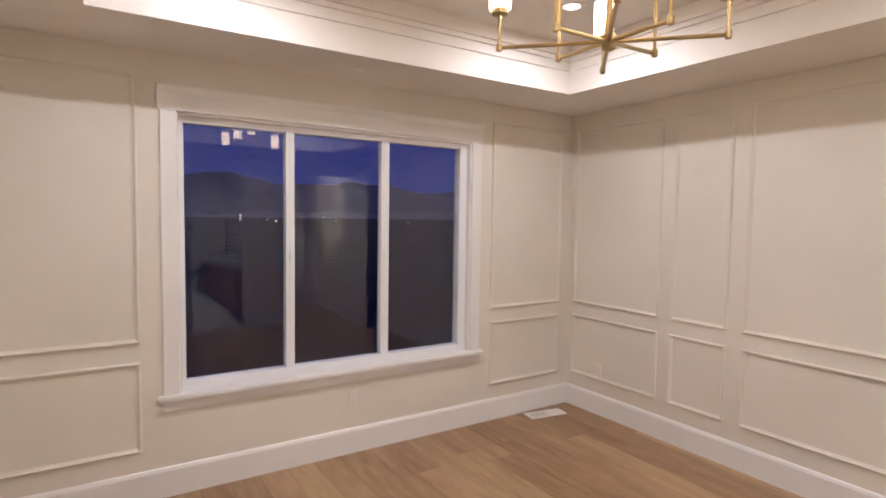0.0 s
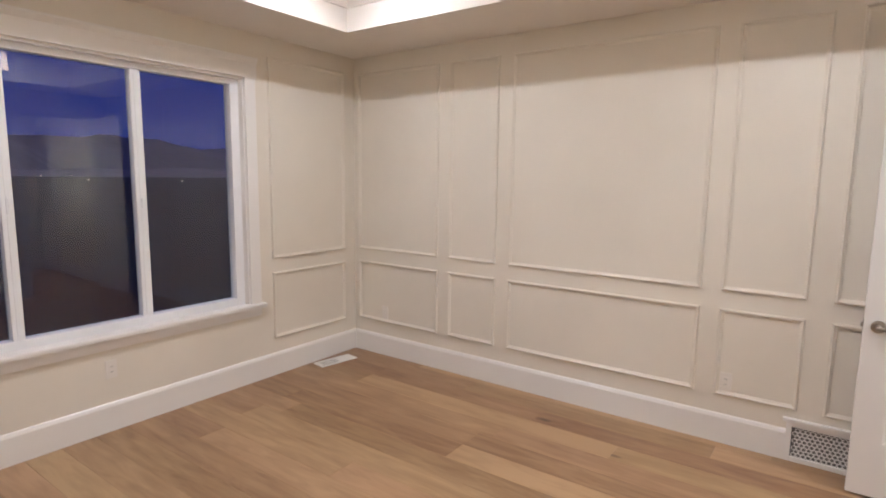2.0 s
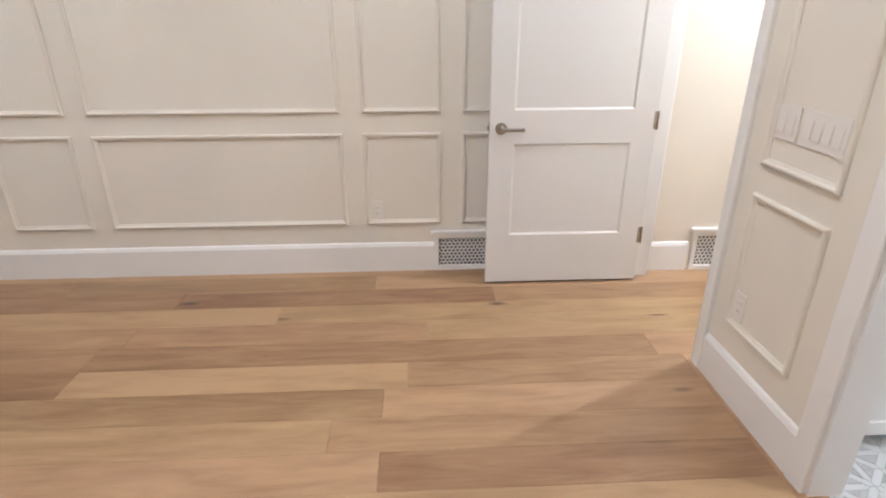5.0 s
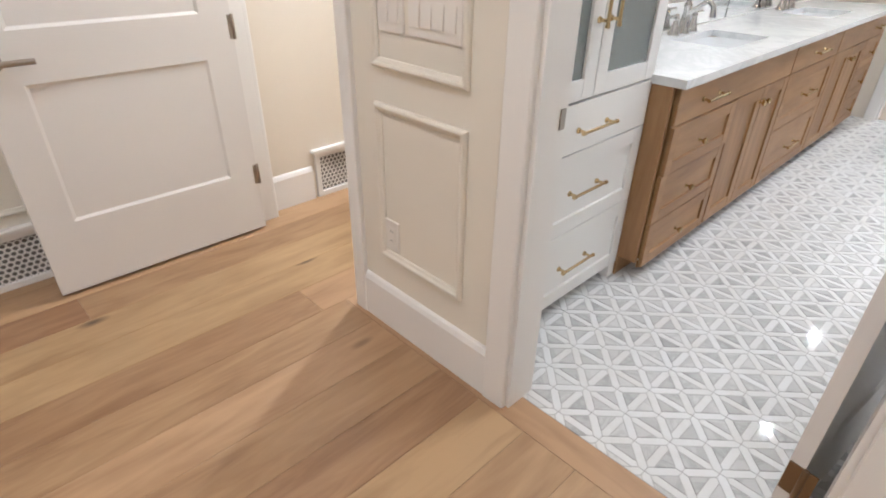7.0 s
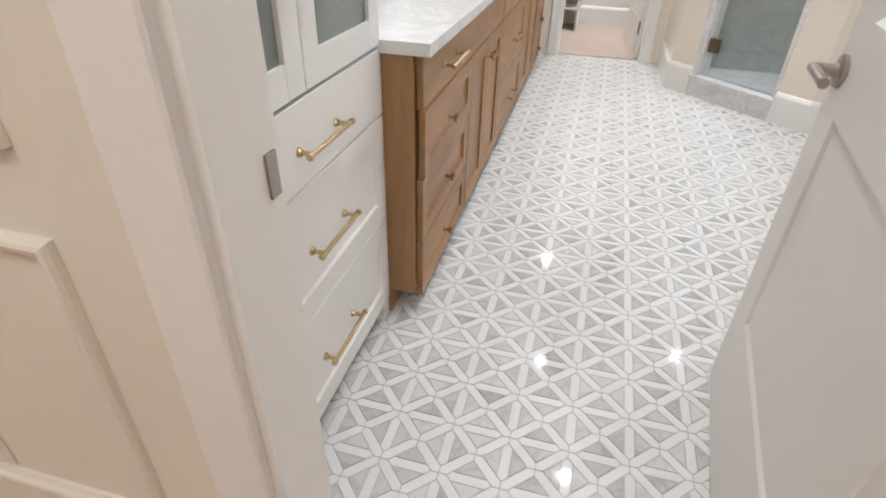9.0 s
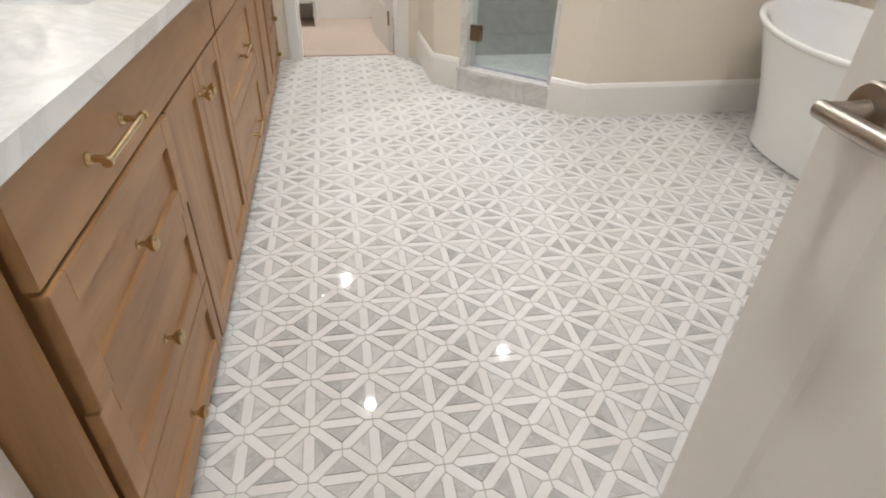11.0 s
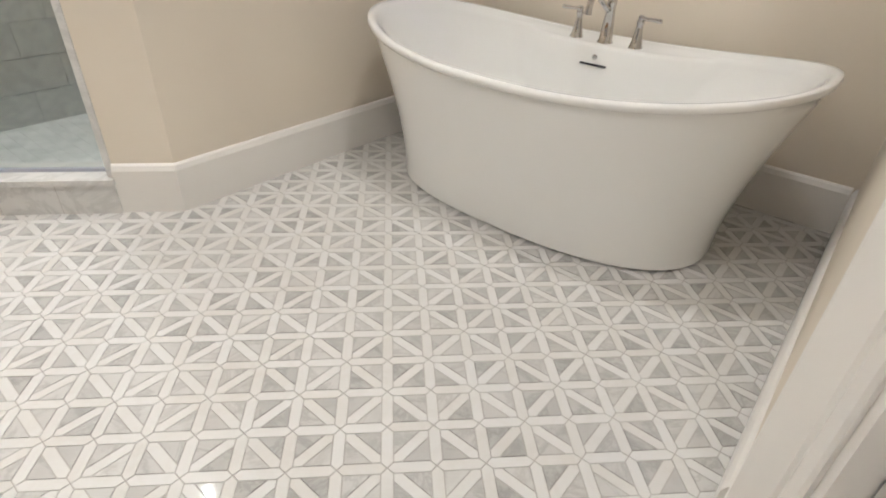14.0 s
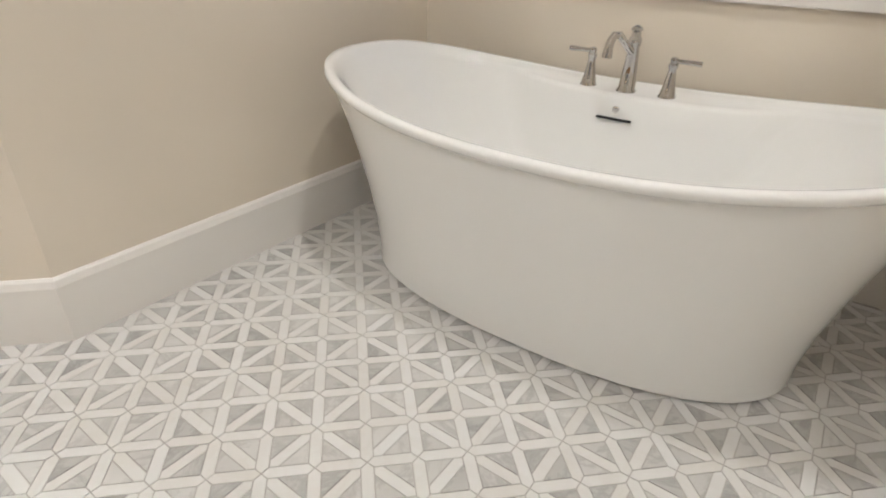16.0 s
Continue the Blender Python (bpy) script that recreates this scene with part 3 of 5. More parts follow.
def door_leaf(parent, w, h, t, upper, lower, stile=0.13):
    """A leaf with two sunk panels; x from hinge to latch, y its thickness, z up."""
    pt = 0.022
    bm = boxes((0, stile, 0, t, 0, h), (w - stile, w, 0, t, 0, h), (stile, w - stile, 0, t, 0, lower[0]), (stile, w - stile, 0, t, lower[1], upper[0]), (stile, w - stile, 0, t, upper[1], h))
    leaf = part("leaf", bm, DOORWHITE, parent)
    for z0, z1 in (lower, upper):
        bm = boxes((stile, w - stile, t / 2 - pt / 2, t / 2 + pt / 2, z0, z1))
        for side, face in ((-1, 0.0), (1, t)):
            inner = t / 2 + side * pt / 2
            outer = face
            k = 0.012
            a = [bm.verts.new(p) for p in ((stile, outer, z0), (w - stile, outer, z0), (w - stile, outer, z1), (stile, outer, z1))]
            b = [bm.verts.new(p) for p in ((stile + k, inner, z0 + k), (w - stile - k, inner, z0 + k), (w - stile - k, inner, z1 - k), (stile + k, inner, z1 - k))]
            for i in range(4):
                bm.faces.new((a[i], a[(i + 1) % 4], b[(i + 1) % 4], b[i]))
        part("panel", bm, DOORWHITE, parent)
    return leaf


def hinge(parent, x, y, z, mat, dy=0.012):
    bm = lathe(bmesh.new(), ((0.006, -0.05), (0.0075, -0.048), (0.0075, 0.048), (0.006, 0.05)), Matrix.Translation((x, y, z)), 12)
    box(bm, x, x + 0.022, y - 0.001 if dy > 0 else y - 0.002, y + 0.002, z - 0.048, z + 0.048)
    part("hinge", bm, mat, parent, "", True)


bed_door = tagged(new("door_1"), "white two-panel door standing open against the wall", "door", kind="structure")
bed_door.matrix_basis = pose(3.845, -0.775, 0.017, 0, 0, 90)
door_leaf(bed_door, 0.915, 2.41, 0.035, (1.015, 2.27), (0.300, 0.835))
lever(bed_door, pose(0.853, 0.035, 0.920), NICKEL, -1)
for hz in (0.285, 0.955, 1.6, 2.2):
    hinge(bed_door, -0.004, 0.034, hz, NICKEL)
part("latch_plate", boxes((0.914, 0.9175, 0.006, 0.029, 0.89, 0.95)), NICKEL, bed_door)
part("latch_bolt", boxes((0.9175, 0.927, 0.011, 0.024, 0.908, 0.932)), NICKEL, bed_door)

bath_door = tagged(new("door_2"), "white two-panel bathroom door standing open", "door", kind="structure")
bath_door.matrix_basis = pose(1.4155, -0.866, 0.010, 0, 0, -97.3)
door_leaf(bath_door, 0.838, 2.41, 0.035, (1.015, 2.27), (0.300, 0.835))
lever(bath_door, pose(0.778, 0.035, 0.912), NICKEL, -1)
lever(bath_door, pose(0.778, 0.0, 0.912) @ pose(0, 0, 0, 0, 0, 180), NICKEL, 1)
for hz in (0.25, 0.88, 1.55, 2.2):
    bm = boxes((-0.0025, 0.0004, 0.002, 0.033, hz - 0.045, hz + 0.045), (-0.004, 0.0, -0.030, 0.002, hz - 0.045, hz + 0.045))
    lathe(bm, ((0.006, -0.048), (0.0075, -0.045), (0.0075, 0.045), (0.006, 0.048)), Matrix.Translation((-0.005, -0.004, hz)), 12)
    part("hinge", bm, BRONZE, bath_door, "dark bronze butt hinge", True)

wc_door = tagged(new("door_3"), "white two-panel door, closed", "door", kind="structure")
leaf_at = QA + qd * (Q0 + 0.017) - qn * 0.078
wc_door.matrix_basis = pose(leaf_at.x, leaf_at.y, 0.012, 0, 0, QDEG)
door_leaf(wc_door, Q1 - Q0 - 0.034, 2.41, 0.035, (1.015, 2.27), (0.300, 0.835), 0.11)

closet_door = tagged(new("door_4"), "white closet door standing open inward", "door", kind="structure")
closet_door.matrix_basis = pose(1.44, -5.545, 0.012, 0, 0, -84)
door_leaf(closet_door, 0.68, 2.40, 0.035, (1.015, 2.26), (0.300, 0.835), 0.11)
for hz in (0.24, 0.95, 1.6, 2.2):
    hinge(closet_door, -0.004, 0.034, hz, BRONZE)

hall_door = tagged(new("door_5"), "white two-panel door closed in the hallway wall", "door", kind="structure")
hall_door.matrix_basis = pose(3.963, -3.19, 0.010, 0, 0, 90)
door_leaf(hall_door, 0.60, 2.34, 0.035, (1.015, 2.20), (0.300, 0.835), 0.11)
for hz in (0.24, 0.95, 1.6, 2.2):
    part("hinge", boxes((0.594, 0.612, 0.034, 0.046, hz - 0.05, hz + 0.05), bevel=0.002), BRONZE, hall_door, "dark bronze butt hinge")
trim(casing_leg(-2.585, -2.50, 3.965, -1, 0, 2.36, "y"))

# strike plate on the bathroom jamb
strike = tagged(part("strike_plate", boxes((2.1625, 2.166, -0.858, -0.838, 0.915, 0.968)), NICKEL), "small satin nickel strike plate on the jamb", "strike plate")

# ---- switches and sockets ----
def wall_plate(name, label, category, gangs, m, rocker=True):
    """x across, y out of the wall, z up, from the plate's middle."""
    w = 0.070 + 0.046 * (gangs - 1)
    ob = thing(name, label, category, at=m)
    part("plate", boxes((-w / 2, w / 2, 0, 0.006, -0.060, 0.060), bevel=0.002), PLATE, ob)
    for i in range(gangs):
        cx = (i - (gangs - 1) / 2) * 0.046
        if rocker:
            bm = boxes((cx - 0.0165, cx + 0.0165, 0.006, 0.0072, -0.034, 0.034))
            part("switch_frame", bm, PLATE, ob)
            bm = prism(bmesh.new(), ((0.0072, -0.031), (0.0115, -0.031), (0.0085, 0.031), (0.0072, 0.031)), (cx - 0.0145, 0, 0), (cx + 0.0145, 0, 0), side=(0, 1, 0))
            part("rocker", bm, PLATE, ob)
        else:
            part("socket_face", boxes((cx - 0.0165, cx + 0.0165, 0.006, 0.0085, -0.034, 0.034), bevel=0.001), PLATE, ob)
            for sz in (-0.018, 0.018):
                part("slot", boxes((cx - 0.007, cx - 0.005, 0.0085, 0.0089, sz - 0.004, sz + 0.004)), DARK, ob)
                part("slot", boxes((cx + 0.005, cx + 0.007, 0.0085, 0.0089, sz - 0.004, sz + 0.004)), DARK, ob)
    return ob


wall_plate("light_switch", "white two-gang rocker switch plate on cream wall", "light switch", 2, pose(2.706, S, 1.149))
wall_plate("light_switch", "white four-gang rocker switch plate on cream wall", "light switch", 4, pose(2.524, S, 1.149))
wall_plate("wall_socket", "white duplex socket on cream wall panel", "socket", 1, pose(2.733, S, 0.412), False)
wall_plate("wall_socket", "white duplex socket under the window", "socket", 1, pose(1.815, N, 0.412, 0, 0, 180), False)
wall_plate("wall_socket", "white duplex socket on the panelled wall", "socket", 1, pose(E, 0.784, 0.405, 0, 0, 90), False)
wall_plate("wall_socket", "white duplex socket near the room corner", "socket", 1, pose(E, 3.66, 0.405, 0, 0, 90), False)

# ---- return-air grilles ----
def grille(name, label, x, y0, y1, z1):
    """A framed sheet with a lattice of small round holes, facing -x."""
    ob = thing(name, label, "air grille")
    part("grille_backing", boxes((x - 0.004, x - 0.001, y0 + 0.02, y1 - 0.02, 0.02, z1 - 0.02)), GRILLEBACK, ob)
    f = 0.030
    part("grille_frame", boxes((x - 0.020, x, y0, y0 + f, 0.0, z1), (x - 0.020, x, y1 - f, y1, 0.0, z1), (x - 0.020, x, y0 + f, y1 - f, 0.0, 0.028), (x - 0.020, x, y0 + f, y1 - f, z1 - f, z1), bevel=0.002), TRIM, ob)
    part("grille_cap", boxes((x - 0.034, x, y0 - 0.02, y1 + 0.02, z1, z1 + 0.022), bevel=0.004), TRIM, ob)
    bm = bmesh.new()
    pitch = 0.0255
    row = 0
    z = 0.028 + pitch / 2
    r = pitch * 0.40
    while z < z1 - f:
        y = y0 + f + (pitch / 2 if row % 2 else pitch)
        while y < y1 - f - pitch * 0.3:
            # a ring round each hole stands in for the perforated sheet
            k = 6
            o = [bm.verts.new((x - 0.008, y + pitch * 0.60 * math.sin(2 * math.pi * i / k), z + pitch * 0.60 * math.cos(2 * math.pi * i / k))) for i in range(k)]
            n = [bm.verts.new((x - 0.008, y + r * math.sin(2 * math.pi * i / k), z + r * math.cos(2 * math.pi * i / k))) for i in range(k)]
            b = [bm.verts.new((x - 0.0055, y + r * math.sin(2 * math.pi * i / k), z + r * math.cos(2 * math.pi * i / k))) for i in range(k)]
            for i in range(k):
                j = (i + 1) % k
                bm.faces.new((o[i], o[j], n[j], n[i]))
                bm.faces.new((n[i], n[j], b[j], b[i]))
            y += pitch
        z += pitch * 0.866
        row += 1
    tagged(part("perforated_sheet", bm, TRIM, ob), kind="stuff")


grille("return_grille", "white perforated return-air grille beside the open door", E, -0.25, 0.44, 0.245)
grille("return_grille", "white perforated return-air grille in the hallway", 3.965, -1.56, -1.18, 0.262)

# floor register by the window
reg = thing("floor_register", "white metal floor register in oak boards", "floor register", at=pose(3.64, 3.90, 0, 0, 0, -9))
part("register_frame", boxes((-0.19, 0.19, -0.075, -0.05, 0.0, 0.005), (-0.19, 0.19, 0.05, 0.075, 0.0, 0.005), (-0.19, -0.155, -0.05, 0.05, 0.0, 0.005), (0.155, 0.19, -0.05, 0.05, 0.0, 0.005), (0.02, 0.155, -0.05, 0.05, 0.0, 0.0045), bevel=0.0012), TRIM, reg)
part("register_well", boxes((-0.155, 0.02, -0.05, 0.05, 0.0002, 0.0012)), GRILLEBACK, reg)
for i in range(15):
    part("louvre", boxes((-0.149 + i * 0.0115, -0.145 + i * 0.0115, -0.05, 0.05, 0.001, 0.0045)), TRIM, reg)

# ---- ceiling fittings ----
def downlight(x, y, z):
    ob = thing("recessed_downlight", "lit round recessed downlight with a white ring", "downlight", "ceiling downlights", pose(x, y, z))
    part("ring", lathe(bmesh.new(), ((0.085, 0), (0.083, -0.006), (0.056, -0.008), (0.0485, 0.0)), n=28), TRIM, ob, "", True)
    part("lens", lathe(bmesh.new(), ((0.048, -0.001), (0.048, -0.003)), n=28), LENS, ob)


for bx, by in BEDROOM_LIGHTS:
    downlight(bx, by, TZ)
# includes a fitting for the added entry light, last in BATH_LIGHTS
for bx, by in BATH_LIGHTS + [(0.48, -4.90), (1.95, -6.30), (3.41, -1.60)]:
    downlight(bx, by, 2.74)
tagged(part("sprinkler_cap", lathe(bmesh.new(), ((0.040, 0), (0.042, -0.004), (0.036, -0.010), (0.012, -0.012)), pose(1.70, 3.745, H), 24), TRIM, None, "", True), "small round sprinkler cover on the ceiling", "sprinkler")

# chandelier: eight arms, each with a candle rod and a glowing cylinder shade
CX, CY, CZ = 1.77, 1.68, 2.42
ch = thing("chandelier", "brass eight-arm chandelier with lit cream cylinder shades", "chandelier", at=pose(CX, CY, 0))
part("stem", rod(bmesh.new(), (0, 0, CZ - 0.01), (0, 0, TZ - 0.02), 0.011, 14), AGEDBRASS, ch, "", True)
part("canopy", lathe(bmesh.new(), ((0.065, TZ - 0.02), (0.065, TZ - 0.006), (0.05, TZ))), AGEDBRASS, ch, "", True)
part("hub", lathe(bmesh.new(), ((0.012, CZ - 0.035), (0.024, CZ - 0.028), (0.028, CZ - 0.005), (0.028, CZ + 0.02), (0.016, CZ + 0.035), (0.013, CZ + 0.08))), AGEDBRASS, ch, "", True)
CA0 = math.radians(44)
for i in range(8):
    RA, CR = ((0.395, 0.105), (0.255, 0.24))[i % 2]
    a = 2 * math.pi * i / 8 + CA0
    c, s = math.cos(a), math.sin(a)
    bm = rod(bmesh.new(), (0.02 * c, 0.02 * s, CZ), (RA * c, RA * s, CZ), 0.0075, 12)
    lathe(bm, ((0.008, -0.014), (0.012, -0.010), (0.012, 0.012), (0.008, 0.016)), Matrix.Translation((RA * c, RA * s, CZ)), 12)
    lathe(bm, ((0.006, 0.016), (0.006, CR), (0.009, CR + 0.001), (0.009, CR + 0.013)), Matrix.Translation((RA * c, RA * s, CZ)), 10)
    top = Matrix.Translation((RA * c, RA * s, CZ + CR - 0.105))
    arm = part("arm", bm, AGEDBRASS, ch, "", True)
    part("cup", lathe(bmesh.new(), ((0.014, 0.118), (0.030, 0.122), (0.030, 0.140), (0.027, 0.142)), top, 18), AGEDBRASS, arm, "", True)
    part("shade", lathe(bmesh.new(), ((0.030, 0.142), (0.041, 0.143), (0.041, 0.285), (0.036, 0.286)), top, 24), SHADE, arm, "lit cream cylinder shade", True)

# ---- bathroom joinery ----
def pull(parent, x, y, z, length, mat, upright=False):
    """A bar pull on two posts, standing out towards -x."""
    d = Vector((0, 0, 1)) if upright else Vector((0, 1, 0))
    c = Vector((x, y, z))
    bm = rod(bmesh.new(), c - d * length / 2 + Vector((-0.032, 0, 0)), c + d * length / 2 + Vector((-0.032, 0, 0)), 0.0055, 12)
    for s in (-1, 1):
        p = c + d * s * (length / 2 - 0.014)
        rod(bm, p, p + Vector((-0.033, 0, 0)), 0.0055, 10)
        lathe(bm, ((0.0105, 0), (0.0105, 0.003), (0.0075, 0.008)), Matrix.Translation(p) @ pose(0, 0, 0, 0, -90, 0), 14)
        e = c + d * s * length / 2 + Vector((-0.032, 0, 0))
        rod(bm, e - d * 0.006, e + d * 0.004, 0.0075, 12)
    part("pull_handle", bm, mat, parent, "brushed brass bar pull", True)


def knob(parent, x, y, z, mat):
    bm = lathe(bmesh.new(), ((0.009, 0), (0.009, 0.002), (0.005, 0.006), (0.0048, 0.014), (0.011, 0.019), (0.0145, 0.024), (0.0145, 0.029), (0.011, 0.033), (0.004, 0.0345)), Matrix.Translation((x, y, z)) @ pose(0, 0, 0, 0, -90, 0), 18)
    part("knob", bm, mat, parent, "round brushed brass knob", True)


def shaker(parent, name, x, y0, y1, z0, z1, frame_w, mats, t=0.020):
    """A framed front facing -x: two stiles, two rails and a sunk panel."""
    up, level = mats
    fr = part(name, boxes((x + 0.010, x + t - 0.002, y0 + frame_w, y1 - frame_w, z0 + frame_w, z1 - frame_w)), up, parent)
    for a in (y0, y1 - frame_w):
        part("stile", boxes((x, x + t, a, a + frame_w, z0, z1), bevel=0.0012), up, fr)
    for c in (z0, z1 - frame_w):
        part("rail", boxes((x + 0.0004, x + t, y0 + frame_w, y1 - frame_w, c, c + frame_w), bevel=0.0012), level, fr)
    return fr


VX = 2.258
VY0, VY1 = -1.747, -5.12
van = thing("vanity_cabinet", "long oak vanity with shaker fronts and brass hardware", "vanity")
part("carcass", boxes((VX + 0.050, BE - 0.002, VY1, -1.722, 0.095, 0.660), (VX + 0.021, VX + 0.045, VY1, -1.765, 0.095, 0.857), (BE - 0.030, BE - 0.002, VY1, -1.722, 0.660, 0.857), (VX + 0.045, BE - 0.030, -1.745, -1.722, 0.660, 0.857)), OAKV, van)
part("side_panel", boxes((VX + 0.020, BE - 0.002, -1.736, -1.718, 0.0951, 0.8575), (VX + 0.10, BE - 0.002, -1.736, -1.718, 0.0, 0.0951)), OAKV, van)
part("toe_kick", boxes((VX + 0.10, VX + 0.115, VY1, -1.736, 0.0, 0.095)), OAKH, van)
part("bottom_rail", boxes((VX + 0.012, VX + 0.021, VY1, -1.74, 0.066, 0.10)), OAKH, van)
WOOD = (OAKV, OAKH)
for y0, y1, py in ((-3.055, VY0, -2.045), (-3.905, -3.065, -3.485), (VY1, -3.915, -4.86)):
    fr = part("drawer_front", boxes((VX, VX + 0.020, y0 + 0.003, y1 - 0.001, 0.704, 0.850), bevel=0.0015), OAKH, van)
    pull(fr, VX, py, 0.772, 0.185, BRASS)
for y0, y1, ky in ((-2.355, VY0, -2.020), (VY1, -4.665, -4.89)):
    for z0, z1 in ((0.497, 0.698), (0.280, 0.492), (0.068, 0.275)):
        vx = VX - 0.006 if z0 == 0.497 and y1 == VY0 else VX    # one drawer stands a little open
        fr = shaker(van, "drawer_front", vx, y0 + 0.003, y1 - 0.001, z0, z1, 0.052, (OAKH, OAKH))
        knob(fr, vx, ky, (z0 + z1) / 2 - 0.004, BRASS)
for y0, y1 in ((-3.055, -2.365), (-4.655, -3.915)):
    mid = (y0 + y1) / 2
    for a, b, ky in ((mid + 0.0015, y1, mid + 0.030), (y0, mid - 0.0015, mid - 0.030)):
        fr = shaker(van, "door", VX, a, b, 0.068, 0.698, 0.060, WOOD)
        knob(fr, VX, ky, 0.628, BRASS)
for z0, z1 in ((0.387, 0.698), (0.068, 0.382)):
    fr = shaker(van, "drawer_front", VX, -3.905, -3.065, z0, z1, 0.060, (OAKH, OAKH))
    pull(fr, VX, -3.485, (z0 + z1) / 2, 0.185, BRASS)

# marble worktop with two oval-cornered sink cut-outs
CT = (2.226, BE, -5.15, -1.700)
SINKS = ((2.37, 2.66, -2.93, -2.44), (2.37, 2.66, -4.47, -3.98))
counter = thing("worktop", "polished white marble worktop with soft grey veins", "worktop")
ys = sorted({CT[2], CT[3], *[v for s in SINKS for v in s[2:]]})
bm = boxes((CT[0], 2.37, CT[2], CT[3], 0.858, 0.890), (2.66, BE - 0.001, CT[2], CT[3], 0.858, 0.890))
for y0, y1 in zip(ys, ys[1:]):
    if not any(s[2] <= y0 and y1 <= s[3] for s in SINKS):
        box(bm, 2.37, 2.66, y0, y1, 0.858, 0.890)
bmesh.ops.remove_doubles(bm, verts=bm.verts, dist=0.0002)
part("slab", bm, COUNTER, counter)
part("wall_joint", boxes((BE - 0.017, BE - 0.0105, CT[2], CT[3] - 0.012, 0.8902, 0.8955), bevel=0.0015), TRIM, counter, "white sealant bead")
for x0, x1, y0, y1 in SINKS:
    sink = thing("undermount_sink", "white porcelain undermount sink in marble worktop", "sink", "vanity sinks")
    bm = bmesh.new()
    rings = []
    for k, (ins, z) in enumerate(((-0.006, 0.858), (0.004, 0.81), (0.02, 0.73), (0.06, 0.705), (0.12, 0.70))):
        r = []
        for i in range(32):
            a = 2 * math.pi * i / 32
            c, s = math.cos(a), math.sin(a)
            e = 0.45
            px = (x0 + x1) / 2 + ((x1 - x0) / 2 - ins) * math.copysign(abs(c) ** e, c)
            py = (y0 + y1) / 2 + ((y1 - y0) / 2 - ins) * math.copysign(abs(s) ** e, s)
            r.append(bm.verts.new((px, py, z)))
        rings.append(r)
    for a, b in zip(rings, rings[1:]):
        for i in range(32):
            bm.faces.new((a[i], a[(i + 1) % 32], b[(i + 1) % 32], b[i]))
    bm.faces.new(rings[-1])
    part("basin", bm, PORCELAIN, sink, "", True)
    part("drain", lathe(bmesh.new(), ((0.022, 0.7005), (0.022, 0.703), (0.016, 0.7035)), Matrix.Translation(((x0 + x1) / 2, (y0 + y1) / 2, 0)), 20), CHROME, sink, "", True)


def tap_column(bm, m, h):
    lathe(bm, ((0.029, 0), (0.029, 0.004), (0.025, 0.011), (0.019, h * 0.30), (0.0125, h * 0.62), (0.0115, h * 0.70), (0.0155, h * 0.75), (0.0155, h * 0.81), (0.0105, h * 0.85), (0.0125, h * 0.93), (0.011, h * 0.97), (0.005, h)), m, 20)


def widespread_tap(label, m, spout_h, reach, gap, h, swing=0.0):
    """A deck tap with a spout and two lever handles; x towards the basin, y along the deck."""
    ob = thing("tap", label, "tap", at=m)
    bm = bmesh.new()
    lathe(bm, ((0.033, 0), (0.033, 0.004), (0.027, 0.012), (0.023, spout_h * 0.35), (0.017, spout_h * 0.68), (0.020, spout_h * 0.72), (0.020, spout_h * 0.80), (0.015, spout_h * 0.84), (0.013, spout_h * 0.90), (0.019, spout_h * 0.93), (0.017, spout_h * 0.96), (0.006, spout_h)), n=24)
    sp = part("spout_column", bm, CHROME, ob, "", True)
    z = spout_h * 0.76
    part("spout", sweep(bmesh.new(), [(0.008, 0, z - 0.030), (reach * 0.26, 0, z - 0.016), (reach * 0.48, 0, z + 0.006), (reach * 0.66, 0, z + 0.024), (reach * 0.84, 0, z + 0.024), (reach * 0.96, 0, z + 0.008), (reach, 0, z - 0.012), (reach * 1.01, 0, z - 0.040)], [0.014, 0.012, 0.0115, 0.0115, 0.012, 0.0125, 0.013, 0.0165], 16, Matrix.Rotation(radians(swing), 3, "Z")), CHROME, ob, "", True)
    for s in (-1, 1):
        bm = bmesh.new()
        tap_column(bm, Matrix.Translation((0.0, s * gap, 0)), h)
        hd = part("handle", bm, CHROME, ob, "", True)
        part("handle_lever", sweep(bmesh.new(), [(0, s * gap, h * 0.90), (0.0, s * (gap + 0.040), h * 0.905), (0.0, s * (gap + 0.082), h * 0.90)], [0.0075, 0.0065, 0.0085], 12), CHROME, hd, "", True)
    return ob


for x0, x1, y0, y1 in SINKS:
    widespread_tap("polished chrome widespread tap on marble worktop", pose(2.715, (y0 + y1) / 2, 0.890, 0, 0, 180), 0.17, 0.13, 0.105, 0.10)

